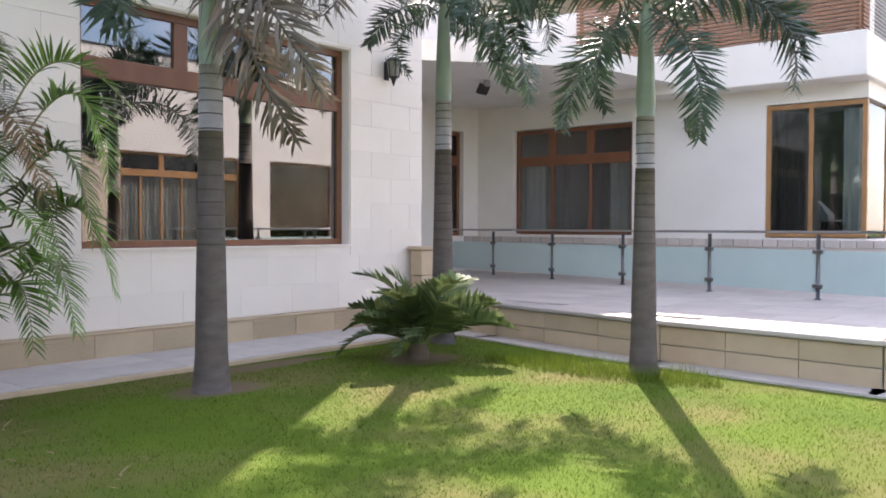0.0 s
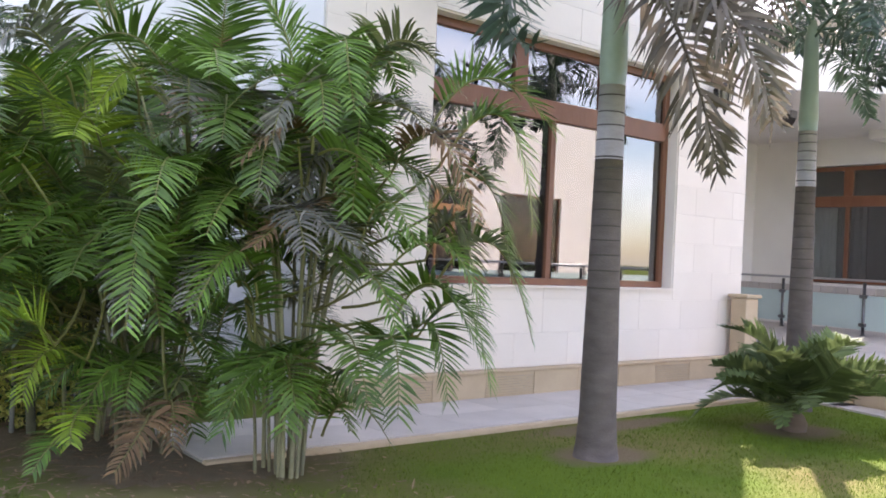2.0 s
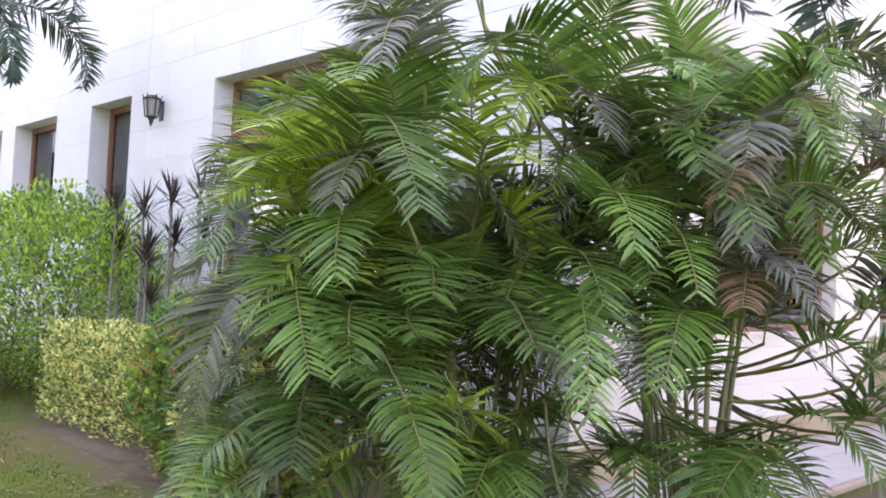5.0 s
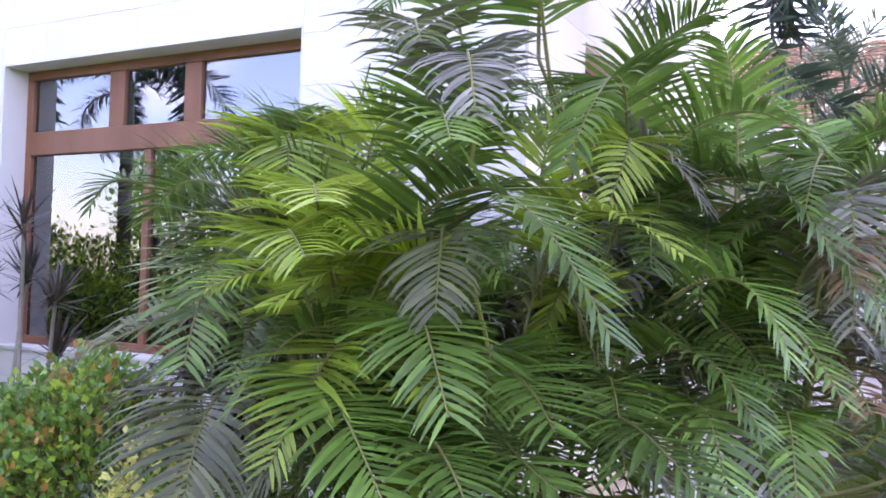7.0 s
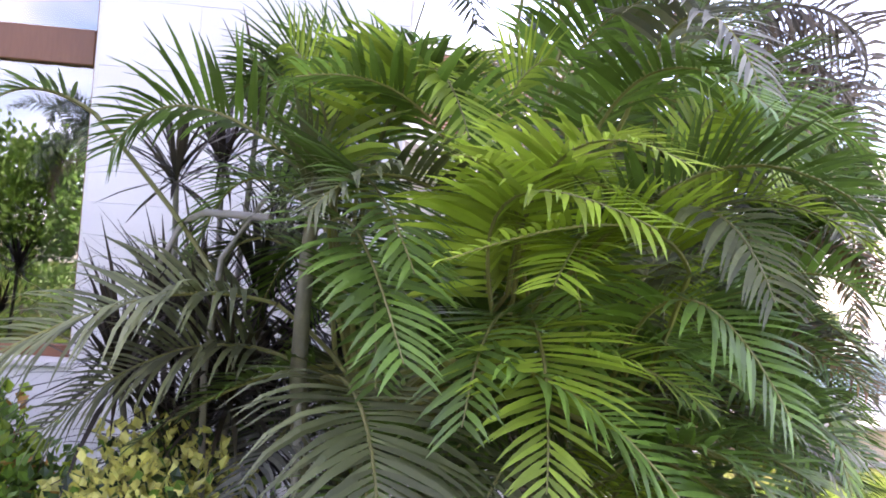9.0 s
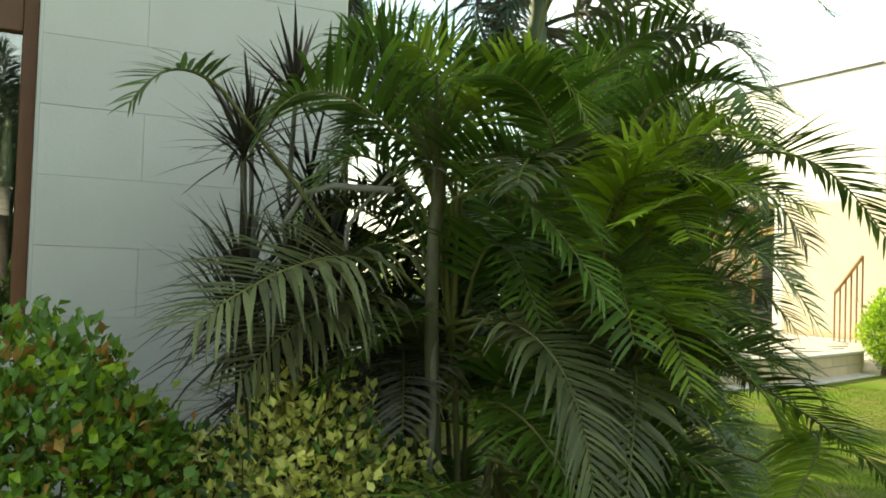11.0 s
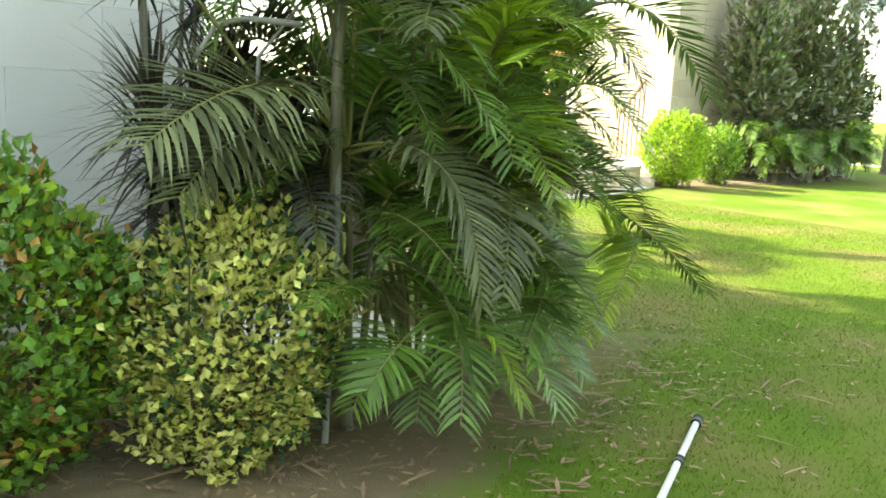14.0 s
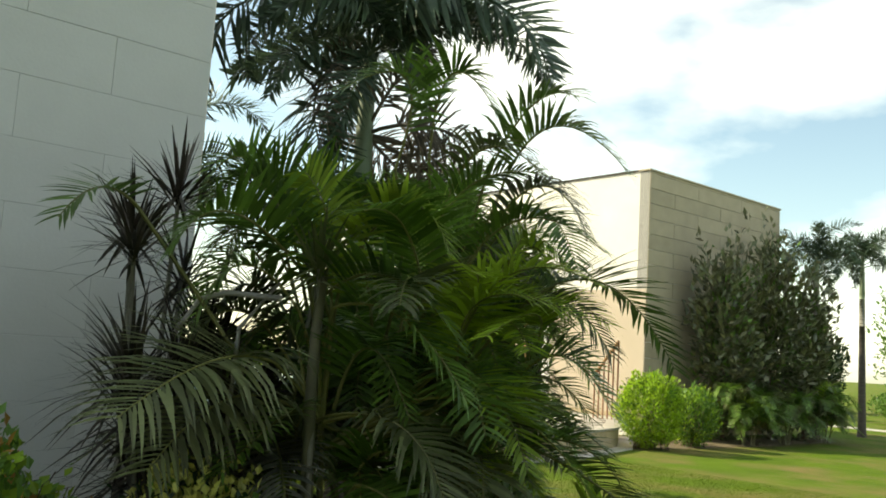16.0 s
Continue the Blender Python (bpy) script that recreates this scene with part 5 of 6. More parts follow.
frond(p3, (1.25, 9.71, 2.42), (1.17, 9.72, 2.85), (1.15, 9.56, 3.08), M_LEAFB, 0.42)
frond(p3, (1.32, 9.83, 2.61), (1.21, 10.02, 2.96), (1.05, 10.38, 3.03), M_LEAFP, 0.42)
frond(pl, (1.09, 9.55, 2.09), (1.03, 9.28, 2.45), (0.87, 8.87, 2.30), M_LEAFP, 0.45)
frond(pr, (2.14, 8.70, 2.72), (1.94, 8.19, 3.11), (1.78, 7.70, 2.87), M_LEAFP, 0.48)
frond(pr, (2.33, 8.85, 2.83), (2.21, 8.64, 3.44), (2.10, 8.21, 3.69), M_LEAFP, 0.48)
frond(pl, (2.11, 8.99, 2.70), (1.99, 9.09, 3.22), (1.93, 9.46, 3.30), M_LEAFP, 0.45)
frond(pr, (2.01, 8.79, 2.93), (1.90, 8.50, 2.94), (1.81, 8.25, 2.66), M_LEAFG, 0.42)
frond(pr, (2.10, 8.29, 2.80), (1.95, 7.93, 2.74), (1.82, 7.68, 2.42), M_LEAFP, 0.45)
frond(pr, (1.85, 8.43, 2.18), (1.60, 8.06, 2.30), (1.44, 7.82, 1.98), M_LEAFP, 0.42)
frond(pl, (1.75, 8.56, 1.86), (1.52, 8.22, 1.98), (1.33, 7.92, 1.69), M_LEAFP, 0.42)
frond(pl, (1.43, 8.69, 1.69), (1.21, 8.41, 1.69), (1.02, 8.09, 1.48), M_LEAFP, 0.42)
frond(pl, (1.13, 9.03, 1.71), (0.82, 8.80, 1.62), (0.68, 8.54, 1.50), M_LEAFP, 0.42)
frond(pl, (1.46, 8.88, 2.46), (1.33, 8.88, 2.77), (1.30, 8.79, 2.96), M_LEAFB, 0.35)
frond(pl, (1.41, 9.33, 2.65), (1.37, 9.24, 2.97), (1.29, 8.94, 2.98), M_LEAFP, 0.42)
frond(pl, (1.19, 9.53, 1.78), (0.88, 9.45, 2.30), (0.38, 9.65, 2.15), M_LEAFB, 0.40)
frond(pl, (1.38, 9.40, 1.90), (1.08, 9.44, 2.29), (0.75, 9.43, 1.88), M_LEAFP, 0.40)
frond(pl, (1.74, 9.13, 2.09), (1.89, 8.86, 2.33), (2.04, 8.46, 2.19), M_LEAFB, 0.28)
frond(pl, (0.94, 9.54, 1.40), (0.62, 9.73, 1.52), (0.38, 9.96, 1.00), M_LEAFO, 0.40)
frond(pl, (1.06, 9.29, 0.93), (0.62, 9.39, 1.00), (0.38, 9.91, 0.48), M_LEAFP, 0.40)
frond(pl, (1.26, 9.20, 1.15), (0.95, 9.19, 1.44), (0.67, 9.23, 1.34), M_LEAFB, 0.28)
frond(pl, (1.44, 9.21, 1.22), (1.28, 9.10, 1.46), (1.02, 9.00, 1.22), M_LEAFP, 0.32)
frond(pl, (1.46, 9.03, 0.94), (1.12, 8.92, 1.05), (0.84, 8.96, 0.97), M_LEAFP, 0.35)
frond(pl, (1.39, 8.93, 0.81), (1.08, 8.80, 0.91), (0.91, 8.71, 0.58), M_LEAFB, 0.32)
frond(pl, (1.42, 8.84, 0.53), (1.23, 8.58, 0.47), (1.17, 8.44, 0.31), M_LEAFB, 0.25)
frond(pl, (1.37, 8.82, 0.33), (1.12, 8.60, 0.31), (0.95, 8.52, 0.12), M_LEAFP, 0.25)
frond(pl, (1.71, 8.57, 0.44), (1.61, 8.25, 0.46), (1.39, 8.19, 0.14), M_LEAFD, 0.28)
frond(pl, (1.85, 8.46, 0.49), (1.80, 8.26, 0.57), (1.74, 8.06, 0.28), M_LEAFD, 0.25)
frond(pl, (1.92, 8.84, 1.27), (1.74, 8.62, 1.58), (1.71, 8.33, 1.12), M_LEAFP, 0.40)
frond(pl, (2.10, 8.81, 1.23), (1.93, 8.72, 1.56), (1.62, 8.71, 1.33), M_LEAFP, 0.38)
frond(pr, (2.34, 8.09, 1.00), (2.19, 8.03, 1.47), (1.88, 8.04, 1.18), M_LEAFP, 0.40)
frond(pr, (2.41, 7.96, 0.81), (2.21, 7.76, 0.96), (1.90, 7.65, 0.46), M_LEAFP, 0.42)
frond(pr, (2.45, 7.91, 0.81), (2.38, 7.70, 0.95), (2.30, 7.36, 0.63), M_LEAFP, 0.40)
frond(pr, (2.72, 7.60, 1.04), (2.68, 7.32, 1.12), (2.59, 6.95, 0.75), M_LEAFP, 0.40)
frond(pr, (2.78, 7.58, 1.42), (2.83, 7.33, 1.56), (2.85, 7.03, 1.21), M_LEAFP, 0.40)
frond(pr, (2.90, 7.60, 1.76), (2.93, 7.35, 2.09), (2.99, 7.04, 1.80), M_LEAFP, 0.42)
frond(pr, (2.40, 8.53, 2.10), (2.46, 8.25, 2.61), (2.42, 7.89, 2.22), M_LEAFG, 0.42)
frond(pr, (2.76, 7.96, 2.10), (2.67, 7.84, 2.54), (2.42, 7.76, 1.88), M_LEAFG, 0.42)
frond(pr, (2.91, 7.72, 2.27), (2.88, 7.65, 2.77), (2.68, 7.38, 1.98), M_LEAFP, 0.45)
frond(pr, (2.61, 8.58, 2.30), (2.37, 8.59, 2.84), (2.05, 8.89, 2.88), M_LEAFP, 0.45)
frond(pr, (2.36, 8.82, 2.49), (2.11, 8.91, 3.08), (1.62, 9.19, 3.06), M_LEAFP, 0.45)
frond(pr, (2.73, 8.26, 2.48), (2.61, 8.22, 3.17), (2.40, 8.27, 3.60), M_LEAFP, 0.45)
frond(pr, (2.88, 7.91, 2.46), (2.93, 7.62, 3.14), (3.06, 7.24, 3.05), M_LEAFP, 0.45)
frond(pr, (2.31, 8.64, 1.99), (2.12, 8.65, 2.37), (1.78, 8.72, 2.01), M_LEAFG, 0.40)
frond(pr, (2.53, 8.25, 1.81), (2.28, 8.23, 2.04), (1.90, 8.35, 1.87), M_LEAFO, 0.40)
frond(pr, (2.69, 7.72, 1.51), (2.67, 7.59, 1.87), (2.61, 7.29, 1.47), M_LEAFO, 0.40)
frond(pl, (2.07, 8.76, 0.78), (2.12, 8.62, 1.04), (2.20, 8.32, 0.68), M_LEAFP, 0.38)
frond(pl, (1.95, 8.86, 0.78), (1.88, 8.84, 1.03), (1.62, 8.84, 0.64), M_LEAFP, 0.38)
frond(pl, (2.31, 8.70, 0.93), (2.36, 8.56, 1.26), (2.42, 8.29, 0.94), M_LEAFP, 0.38)
frond(pl, (1.64, 8.83, 0.66), (1.53, 8.81, 0.76), (1.29, 8.77, 0.40), M_LEAFP, 0.35)
frond(pl, (1.98, 8.66, 0.62), (1.96, 8.56, 0.69), (1.75, 8.50, 0.33), M_LEAFO, 0.35)
frond(pl, (2.32, 8.48, 0.65), (2.34, 8.36, 0.84), (2.18, 8.25, 0.40), M_LEAFP, 0.35)
frond(pl, (0.99, 9.17, 0.66), (0.76, 9.20, 0.75), (0.44, 9.17, 0.40), M_LEAFP, 0.35)
frond(pl, (0.90, 9.46, 0.92), (0.71, 9.41, 1.09), (0.42, 9.39, 0.82), M_LEAFP, 0.35)
frond(pr, (3.07, 7.50, 2.30), (3.23, 7.17, 2.58), (3.36, 6.83, 1.95), M_LEAFD, 0.40)
frond(pr, (3.03, 7.43, 1.59), (3.24, 7.10, 1.81), (3.39, 6.79, 1.43), M_LEAFP, 0.40)
frond(pr, (3.09, 7.36, 1.28), (3.24, 7.09, 1.51), (3.38, 6.74, 1.03), M_LEAFP, 0.40)
frond(pr, (2.89, 7.35, 1.02), (2.89, 7.10, 1.12), (2.82, 6.92, 0.62), M_LEAFP, 0.38)
frond(pr, (2.59, 7.57, 0.86), (2.26, 7.57, 0.97), (1.87, 7.63, 0.62), M_LEAFP, 0.38)
frond(pr, (2.52, 7.81, 2.11), (2.27, 7.65, 2.76), (2.11, 7.61, 2.08), M_LEAFG, 0.42)
frond(pr, (2.88, 7.68, 2.89), (2.99, 7.34, 3.26), (3.30, 7.02, 2.90), M_LEAFO, 0.42)
frond(pl, (1.95, 8.67, 2.68), (1.45, 8.56, 3.21), (0.93, 8.63, 2.74), M_LEAFP, 0.45)
frond(pl, (1.62, 8.71, 2.64), (1.46, 8.51, 2.93), (1.25, 8.54, 2.62), M_LEAFB, 0.30)
frond(pl, (1.62, 8.33, 1.35), (1.49, 8.18, 1.75), (1.35, 7.99, 1.13), M_LEAFP, 0.38)
frond(pr, (2.28, 7.97, 1.37), (2.05, 7.89, 1.69), (1.74, 7.81, 1.28), M_LEAFP, 0.38)
frond(pl, (0.90, 9.01, 2.24), (0.62, 9.37, 2.38), (0.38, 9.99, 2.21), M_LEAFB, 0.35)
frond(pl, (1.05, 8.52, 0.98), (0.70, 8.44, 1.16), (0.38, 9.27, 0.66), M_LEAFB, 0.35)

# the bare trunk, hanging dry stalks and a dead spike of the middle palm
def along(name, pts, r0, r1, material, label):
    inv = p3.matrix_basis.inverted()
    q = [inv @ Vector(p) for p in pts]
    child(name, tube(name, q, [r0 + (r1 - r0) * k / (len(q) - 1) for k in range(len(q))], material, 9), p3, label=label)


along("trunk", [(1.36, 10.25, 0.0), (1.32, 10.38, 0.85), (1.25, 10.47, 1.73), (1.25, 10.47, 2.2), (1.25, 10.45, 2.5)], 0.042, 0.028, M_STEM, "bare ringed trunk")
along("dry_stalk", [(1.40, 10.78, 0.6), (1.41, 10.83, 1.03), (1.43, 10.87, 1.69), (1.45, 10.84, 2.18), (1.36, 10.66, 2.45)], 0.018, 0.010, M_BARKL, "hanging dry stalk")
along("dry_stalk", [(1.62, 11.13, 2.14), (1.56, 11.03, 2.33), (1.46, 10.92, 2.37), (1.36, 10.64, 2.36)], 0.012, 0.018, M_BARKL, "hanging dry stalk")
along("spike", [(1.66, 10.3, 2.0), (1.66, 10.21, 2.64), (1.67, 10.12, 3.14), (1.67, 10.04, 3.46)], 0.014, 0.005, M_LEAFG, "thin unopened spear")
dracaena(1.25, 10.48, [(0.0, 0.0, 2.55)], 41, 0.42, 60, 0.12, M_LEAFO)
# dark spiky dracaena skirts beside the stone wall
dracaena(1.80, 10.98, [(0.0, 0.0, 1.85), (0.25, 0.2, 1.85), (-0.1, 0.3, 1.65), (0.25, -0.25, 2.0), (-0.15, -0.2, 1.6), (0.1, 0.1, 1.25), (0.35, 0.0, 1.35)], 31, 0.64, 90, 0.28)
dracaena(2.35, 10.5, [(0.0, 0.0, 1.9), (0.25, 0.2, 1.5), (-0.2, 0.2, 1.3), (0.1, -0.3, 1.1), (-0.2, -0.2, 1.65)], 32, 0.64, 90, 0.28)
dracaena(2.28, 11.05, [(0.1, -0.2, 3.0), (0.3, 0.0, 2.75), (-0.15, 0.15, 2.6), (0.25, -0.35, 2.5)], 3, 0.50, 60, 0.14)
for dx, dy, hz, sd in ((2.5, 16.0, 2.55, 4), (2.45, 15.15, 2.5, 5), (2.4, 14.4, 2.6, 6), (2.5, 13.95, 2.65, 7), (2.4, 13.4, 2.05, 8), (2.3, 14.7, 1.9, 10)):
    dracaena(dx, dy, [(0, 0, hz), (0.12, 0.1, hz - 0.45)], sd, 0.40, 50, 0.05)

# ---- shrubs ----
shrub("clipped_hedge", 2.05, 14.3, (0.45, 1.45, 0.54), [(M_BUSHY, 8500, 0.06, 0.6), (M_BUSHG, 4000, 0.06, 0.6)], "low clipped hedge with yellow variegated leaves", 21, "hedge", "", True, 0.06, 30)
shrub("clipped_hedge", 1.76, 12.25, (0.58, 0.86, 0.86), [(M_BUSHG, 6800, 0.072, 0.72), (M_BUSHO, 1400, 0.07, 0.7), (M_BUSHL, 2600, 0.07, 0.72)], "loose hedge of green leaves with orange new tips", 22, "hedge", "", False, -0.10, 30, shell=0.6)
shrub("variegated_shrub", 1.42, 11.0, (0.56, 0.64, 0.76), [(M_BUSHY, 6400, 0.058, 0.8), (M_BUSHD, 1500, 0.064, 0.7), (M_BUSHG, 900, 0.064, 0.7)], "rounded yellow variegated shrub on bare soil", 23, "shrub", "", False, -0.12, 20)
shrub("lime_shrub", 2.55, 18.3, (1.30, 2.7, 1.38), [(M_BUSHL, 10500, 0.09, 0.5), (M_BUSHG, 6500, 0.09, 0.5)], "tall lime green shrub against the house wall", 24, "shrub", "", False, 0.1, 30)
shrub("green_shrub", 0.85, 19.0, (1.15, 1.1, 0.95), [(M_BUSHG, 7000, 0.09, 0.5), (M_BUSHD, 3500, 0.09, 0.5)], "broad dark green shrub beside the palm trunk", 25, "shrub", "", False, 0.05, 30)
shrub("silver_shrub", -0.1, 21.4, (1.9, 1.2, 1.15), [(M_MAGN, 4500, 0.11, 0.45), (M_BUSHG, 4500, 0.10, 0.5)], "silvery green shrub behind the hedge row", 26, "shrub", "", False, 0.1, 30)

# ---- by the stone wing ----
shrub("lime_shrub", 10.8, -6.25, (0.88, 0.88, 0.98), [(M_BUSHL, 6500, 0.11, 0.5), (M_BUSHG, 1500, 0.10, 0.45)], "round bright lime shrub by the stone wing", 31, "shrub", "", False, 0.02, 20)
shrub("green_shrub", 10.85, -8.35, (0.65, 0.65, 0.80), [(M_BUSHG, 3200, 0.13, 0.35), (M_BUSHL, 1200, 0.13, 0.35)], "smaller green shrub beside the lime shrub", 32, "shrub", "", False, 0.02, 16)
for i, (x, y, h, w) in enumerate(((11.8, -11.4, 5.9, 0.95), (11.7, -14.1, 6.6, 1.15), (11.6, -16.2, 5.4, 0.9))):
    t = thing("magnolia_tree", pose(x, y, 0), "slender magnolia tree with glossy bronze-backed leaves", "tree", "magnolias by the stone wing")
    child("trunk", tube("trunk", [(0, 0, 0), (0.04, 0, h * 0.5), (0.02, 0.03, h * 0.95)], [0.07, 0.05, 0.015], M_TWIG, 8), t)
    rr = random.Random(60 + i)
    v, f = [], []
    for k in range(14):
        z = h * (0.15 + 0.75 * k / 14)
        a = k * 2.4
        v2, f2 = tube_vf([(0.03, 0, z), (0.03 + w * 0.75 * math.cos(a), w * 0.75 * math.sin(a), z + 0.45)], [0.02, 0.006], 5)
        m0 = len(v)
        v += v2
        f += [tuple(m0 + q for q in face) for face in f2]
    child("limbs", mesh_of("limbs", v, f, M_TWIG, True), t)
    child("crown", leaf_cloud("crown", M_MAGN, 2500, 0.33, 0.42, (0, 0, h * 0.53), (w, w, h * 0.47), 61 + i, lumps=0.95, shell=0.35), t)
    child("crown", leaf_cloud("crown", M_BUSHG, 700, 0.24, 0.42, (0, 0, h * 0.50), (w * 0.85, w * 0.85, h * 0.42), 71 + i, lumps=0.8, shell=0.3), t)
areca(10.7, -10.9, 9, 404, 1.1, 0.5, "low areca palms in front of the magnolias", (5, 6), grey=0.03, bright=0.1, dry=0.02)
areca(10.6, -13.0, 9, 405, 1.1, 0.5, "low areca palms in front of the magnolias", (5, 6), grey=0.03, bright=0.1, dry=0.02)
areca(10.5, -15.4, 8, 406, 1.1, 0.5, "low areca palms in front of the magnolias", (5, 6), grey=0.03, bright=0.1, dry=0.02)
foxtail(12.0, -17.9, 5.0, 6.5, 0.14, 62, 12, 0, "foxtail palm with drooping fronds beyond the magnolias")
foxtail(11.6, -20.8, 5.2, 6.7, 0.14, 63, 12, 0, "foxtail palm with drooping fronds beyond the magnolias")
thing("garden_path", None, "narrow pale path across the far lawn", "path", "", "structure", box_mesh("garden_path", [(6, 40, -27.0, -25.8, -0.05, 0.02)], M_PAVE))

# garden edge: trees behind the lawn on the open sides
rt = random.Random(77)
for i in range(26):
    if i < 13:
        x, y = -22 + rt.uniform(-3, 3), -24 + i * 5.2
    else:
        x, y = -18 + (i - 13) * 4.6, -42 + rt.uniform(-4, 3)
    h = rt.uniform(6.5, 9.5) if i < 13 else rt.uniform(4.5, 9.0)
    t = thing("garden_tree", pose(x, y, 0), "leafy green tree along the garden boundary", "tree", "boundary trees")
    child("trunk", tube("trunk", [(0, 0, 0), (0.1, 0.05, h * 0.35), (0.05, 0.1, h * 0.7)], [0.16, 0.11, 0.04], M_TWIG, 8), t)
    child("crown", leaf_cloud("crown", rt.choice((M_BUSHG, M_BUSHD, M_BUSHD)), 5000 if i < 13 else 2200, 0.36, 0.5, (0, 0, h * 0.6), (h * 0.30, h * 0.30, h * 0.42), 300 + i, lumps=0.6, shell=0.35), t)
for x, y in ((-9.5, 12.5), (-11.5, 17.0), (-10.0, 7.5), (-12.0, 3.0)):
    foxtail(x, y, 3.6, 5.0, 0.15, int(90 + y), 12, 1, "foxtail palm across the lawn")
for i in range(7):
    shrub("boundary_shrub", -15 + rt.uniform(-1, 1), -8 + i * 5.5, (1.6, 2.6, 1.0), [(rt.choice((M_BUSHG, M_BUSHL)), 2500, 0.2, 0.5)], "rounded shrub along the garden boundary", 500 + i, "shrub", "boundary shrubs", stems=8)
for i in range(6):
    shrub("boundary_shrub", -4 + i * 6, -34 + rt.uniform(-1, 1), (2.4, 1.4, 0.9), [(rt.choice((M_BUSHG, M_BUSHL)), 2500, 0.2, 0.5)], "rounded shrub along the garden boundary", 520 + i, "shrub", "boundary shrubs", stems=8)

# ---- sprinkler and hose on the lawn ----
spr = thing("sprinkler_stand", pose(0, 0, 0), "white pipe sprinkler stand with orange cords lying on the lawn", "sprinkler")
A_, B_, C_, D_ = Vector((-1.39, 9.54, 0.04)), Vector((-0.12, 10.31, 0.05)), Vector((-0.48, 9.68, 0.045)), Vector((0.17, 8.34, 0.04))
child("pipe", tube("pipe", [A_, B_], [0.030, 0.024], M_WPIPE, 10), spr)
child("pipe", tube("pipe", [A_.lerp(B_, 0.72), C_], [0.022, 0.022], M_WPIPE, 10), spr)
child("pipe", tube("pipe", [C_, C_.lerp(D_, 0.98)], [0.022, 0.022], M_WPIPE, 10), spr)
child("joint", tube("joint", [C_ - Vector((0.05, -0.03, 0)), C_ + Vector((0.05, -0.03, 0))], [0.036, 0.036], M_WPIPE, 10), spr)
child("gusset", mesh_of("gusset", [tuple(A_.lerp(B_, 0.55) + Vector((0, 0, 0.01))), tuple(A_.lerp(B_, 0.75) + Vector((0, 0, 0.01))), tuple(A_.lerp(B_, 0.68).lerp(C_, 0.5) + Vector((0, 0, 0.01))),
                                   tuple(A_.lerp(B_, 0.55)), tuple(A_.lerp(B_, 0.75)), tuple(A_.lerp(B_, 0.68).lerp(C_, 0.5))], [(0, 1, 2), (5, 4, 3), (0, 3, 4, 1), (1, 4, 5, 2), (2, 5, 3, 0)], M_WPIPE), spr)
child("cord", tube("cord", [C_, A_.lerp(B_, 0.85)], [0.009, 0.009], M_ORANGE, 6), spr)
child("cord", tube("cord", [C_, A_.lerp(B_, 0.35)], [0.007, 0.007], M_ORANGE, 6), spr)
child("end_cap", tube("end_cap", [D_ - (D_ - C_).normalized() * 0.05, D_ + (D_ - C_).normalized() * 0.05], [0.034, 0.034], M_BLACK, 10), spr)
child("coupling", tube("coupling", [C_.lerp(D_, 0.485), C_.lerp(D_, 0.54)], [0.030, 0.030], M_BLACK, 10), spr)
hp = []
for i in range(150):
    a = i * 0.21
    q = 0.33 + 0.10 * math.sin(i * 0.11) + 0.05 * math.sin(i * 0.043 + 1)
    hp.append((-1.42 + q * 1.25 * math.cos(a) + 0.10 * math.sin(i * 0.05), 10.25 + q * 1.45 * math.sin(a) + 0.08 * math.cos(i * 0.07), 0.025 + 0.006 * (i % 30) / 6 * 0.5 + 0.012 * (i // 30)))
thing("garden_hose", None, "coiled pale green garden hose lying on the lawn", "hose", data=tube("garden_hose", hp, [0.014] * len(hp), M_HOSE, 7))

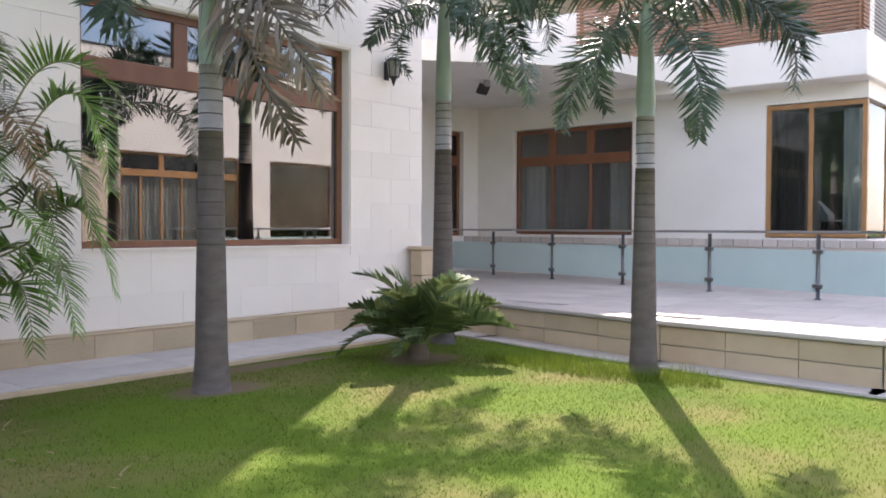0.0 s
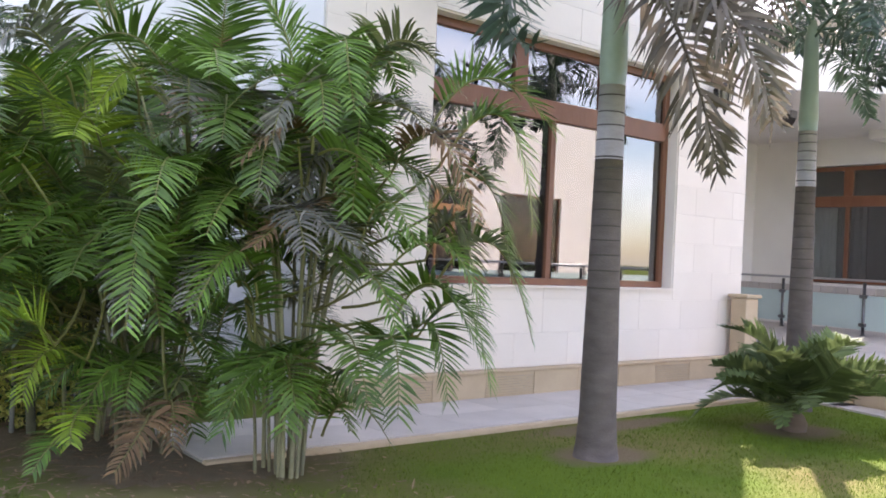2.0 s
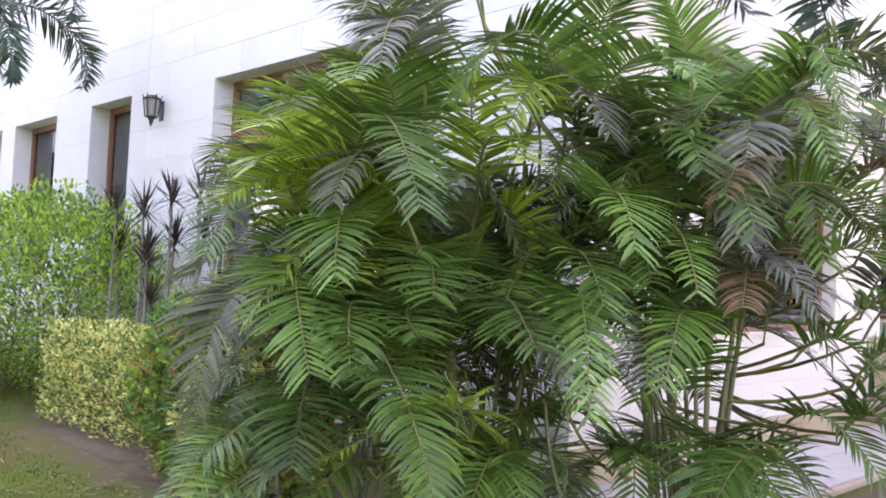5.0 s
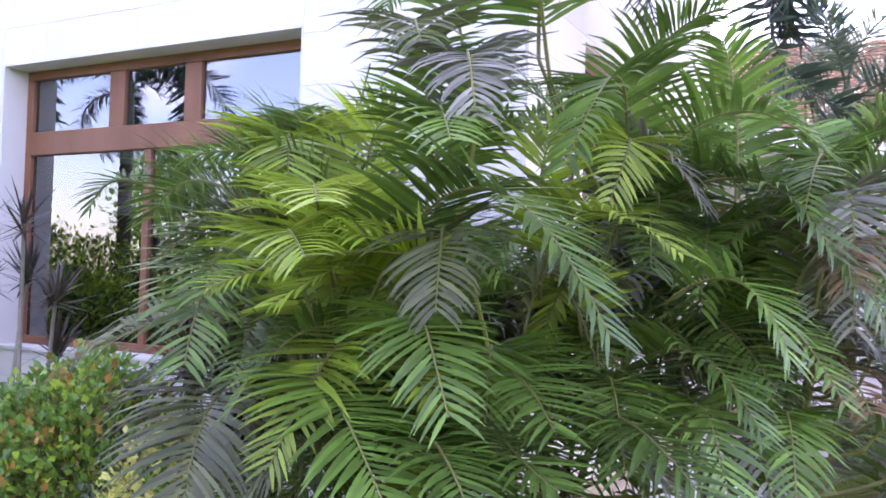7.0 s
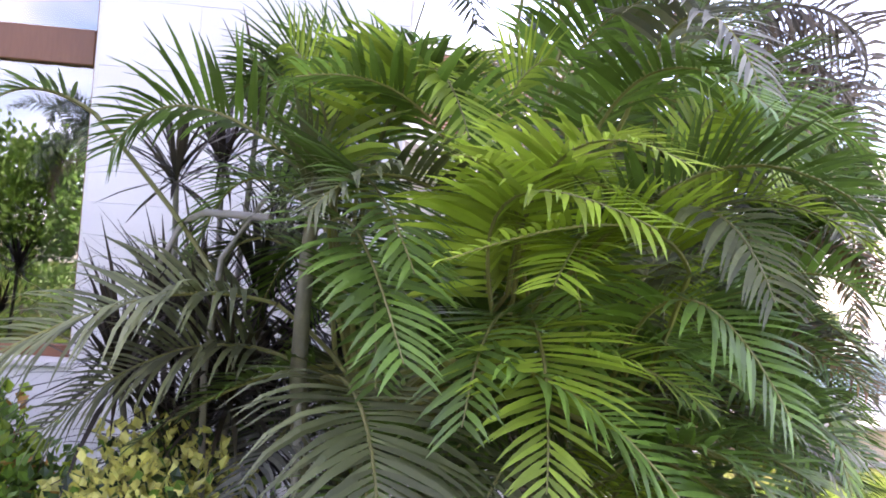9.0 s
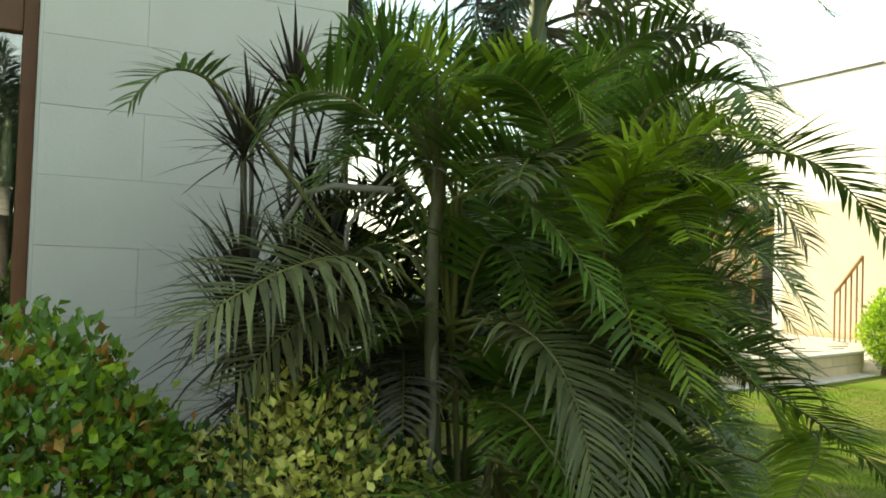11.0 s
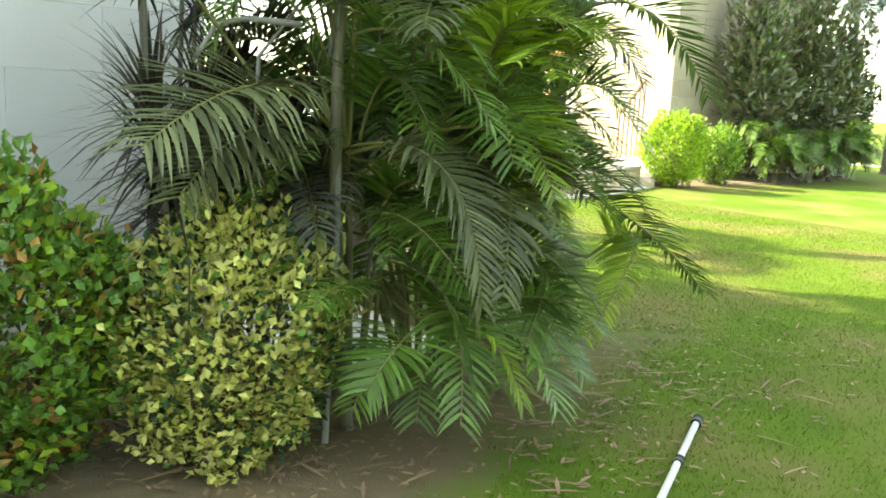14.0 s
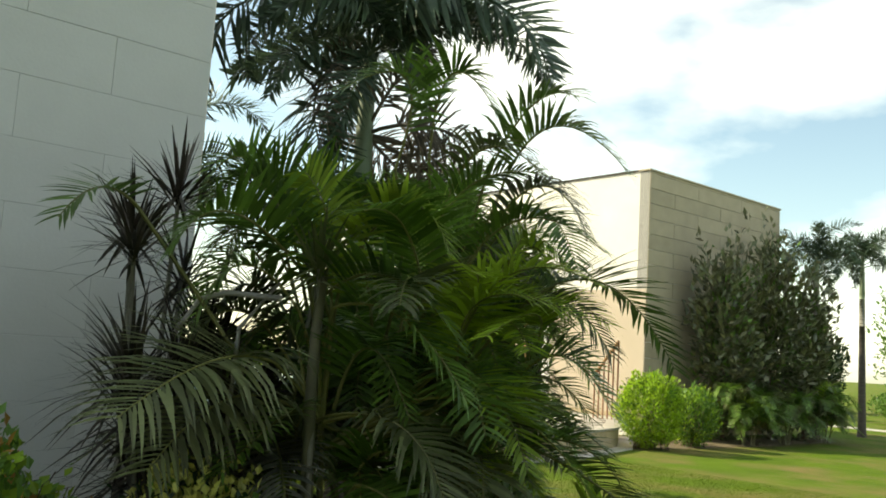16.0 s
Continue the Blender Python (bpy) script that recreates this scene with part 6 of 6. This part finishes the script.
# fallen dry leaves on the soil and lawn
rl = random.Random(12)
lv, lf2 = [], []
for i in range(2600):
    x, y = rl.gauss(1.5, 1.0), rl.gauss(9.9, 1.9)
    if x > 3.6 or (x > 2.1 and y > 8.5):
        continue
    a = rl.uniform(0, 6.28)
    L = rl.uniform(0.02, 0.11) if i % 14 else rl.uniform(0.15, 0.4)
    leaf_strip(lv, lf2, (x, y, 0.028), (math.cos(a), math.sin(a), 0.10), (0, 0, 1), L, rl.uniform(0.012, 0.03), 0.06)
thing("fallen_leaves", None, "dry brown leaflets scattered on the soil", "leaves", "", "stuff", mesh_of("fallen_leaves", lv, lf2, M_DROP))


def open_lawn(x, y):
    fringe = 0.55 + 0.75 * np.random.default_rng(5).random(x.shape) ** 0.6
    bare = ((x - 2.2) / 1.35) ** 2 + ((y - 9.0) / 1.15) ** 2 < fringe
    bed = ((x - 1.9) / 0.85) ** 2 + ((y - 13.0) / 3.3) ** 2 < fringe
    front = np.interp(y, [-8.25, -7.3, -5.4, -2.5, 2.0, 4.6, 7.4, 9.9], [13.0, 12.2, 10.8, 9.75, 9.35, 9.65, 10.3, 11.0])
    ragged = 1.0 + 0.22 * np.sin(x * 9.1 + 2 * np.sin(y * 4.3)) + 0.2 * np.sin(y * 11.7 + 1.5 * np.sin(x * 5.9))
    worn = np.zeros(len(x), bool)
    for cx, cy, rx, ry in BARE:
        worn |= ((x - cx) / rx) ** 2 + ((y - cy) / ry) ** 2 < ragged
    return (~(bare | bed | ((x > 2.15) & (y > 8.5)) | (x > front - 0.02))) & ~worn


grass("grass_blades", -3.5, 10.5, -3.0, 18.5, 260000, 3, 0.026, open_lawn)
grass("grass_tufts", 8.0, 9.3, 3.3, 7.0, 6000, 4, 0.16, lambda x, y: (x - 8.95) ** 2 / 0.2 + (y - 5.0) ** 2 / 2.4 < 1)

# ---- stone panels on the walls ----
panels(wall_a, la, 0.39, HOUSE, opA, 0.42, 0.95, 0.0012, M_PLASTER, 0.02)
NEAR = lb - 8.2
panels(wall_b, lb, 0.15, HOUSE, opB, 0.478, 1.35, 0.0016, M_GREYST, 0.028, NEAR)
panels(wall_b, NEAR - 0.001, 0.15, HOUSE, opB, 0.478, 1.35, 0.004, M_GREYST, 0.028, 0.0, -1.0)
panels(wall_t, 8.1, 0.0, HR, [], 0.478, 2.7, 0.016, M_TAN, 0.03)
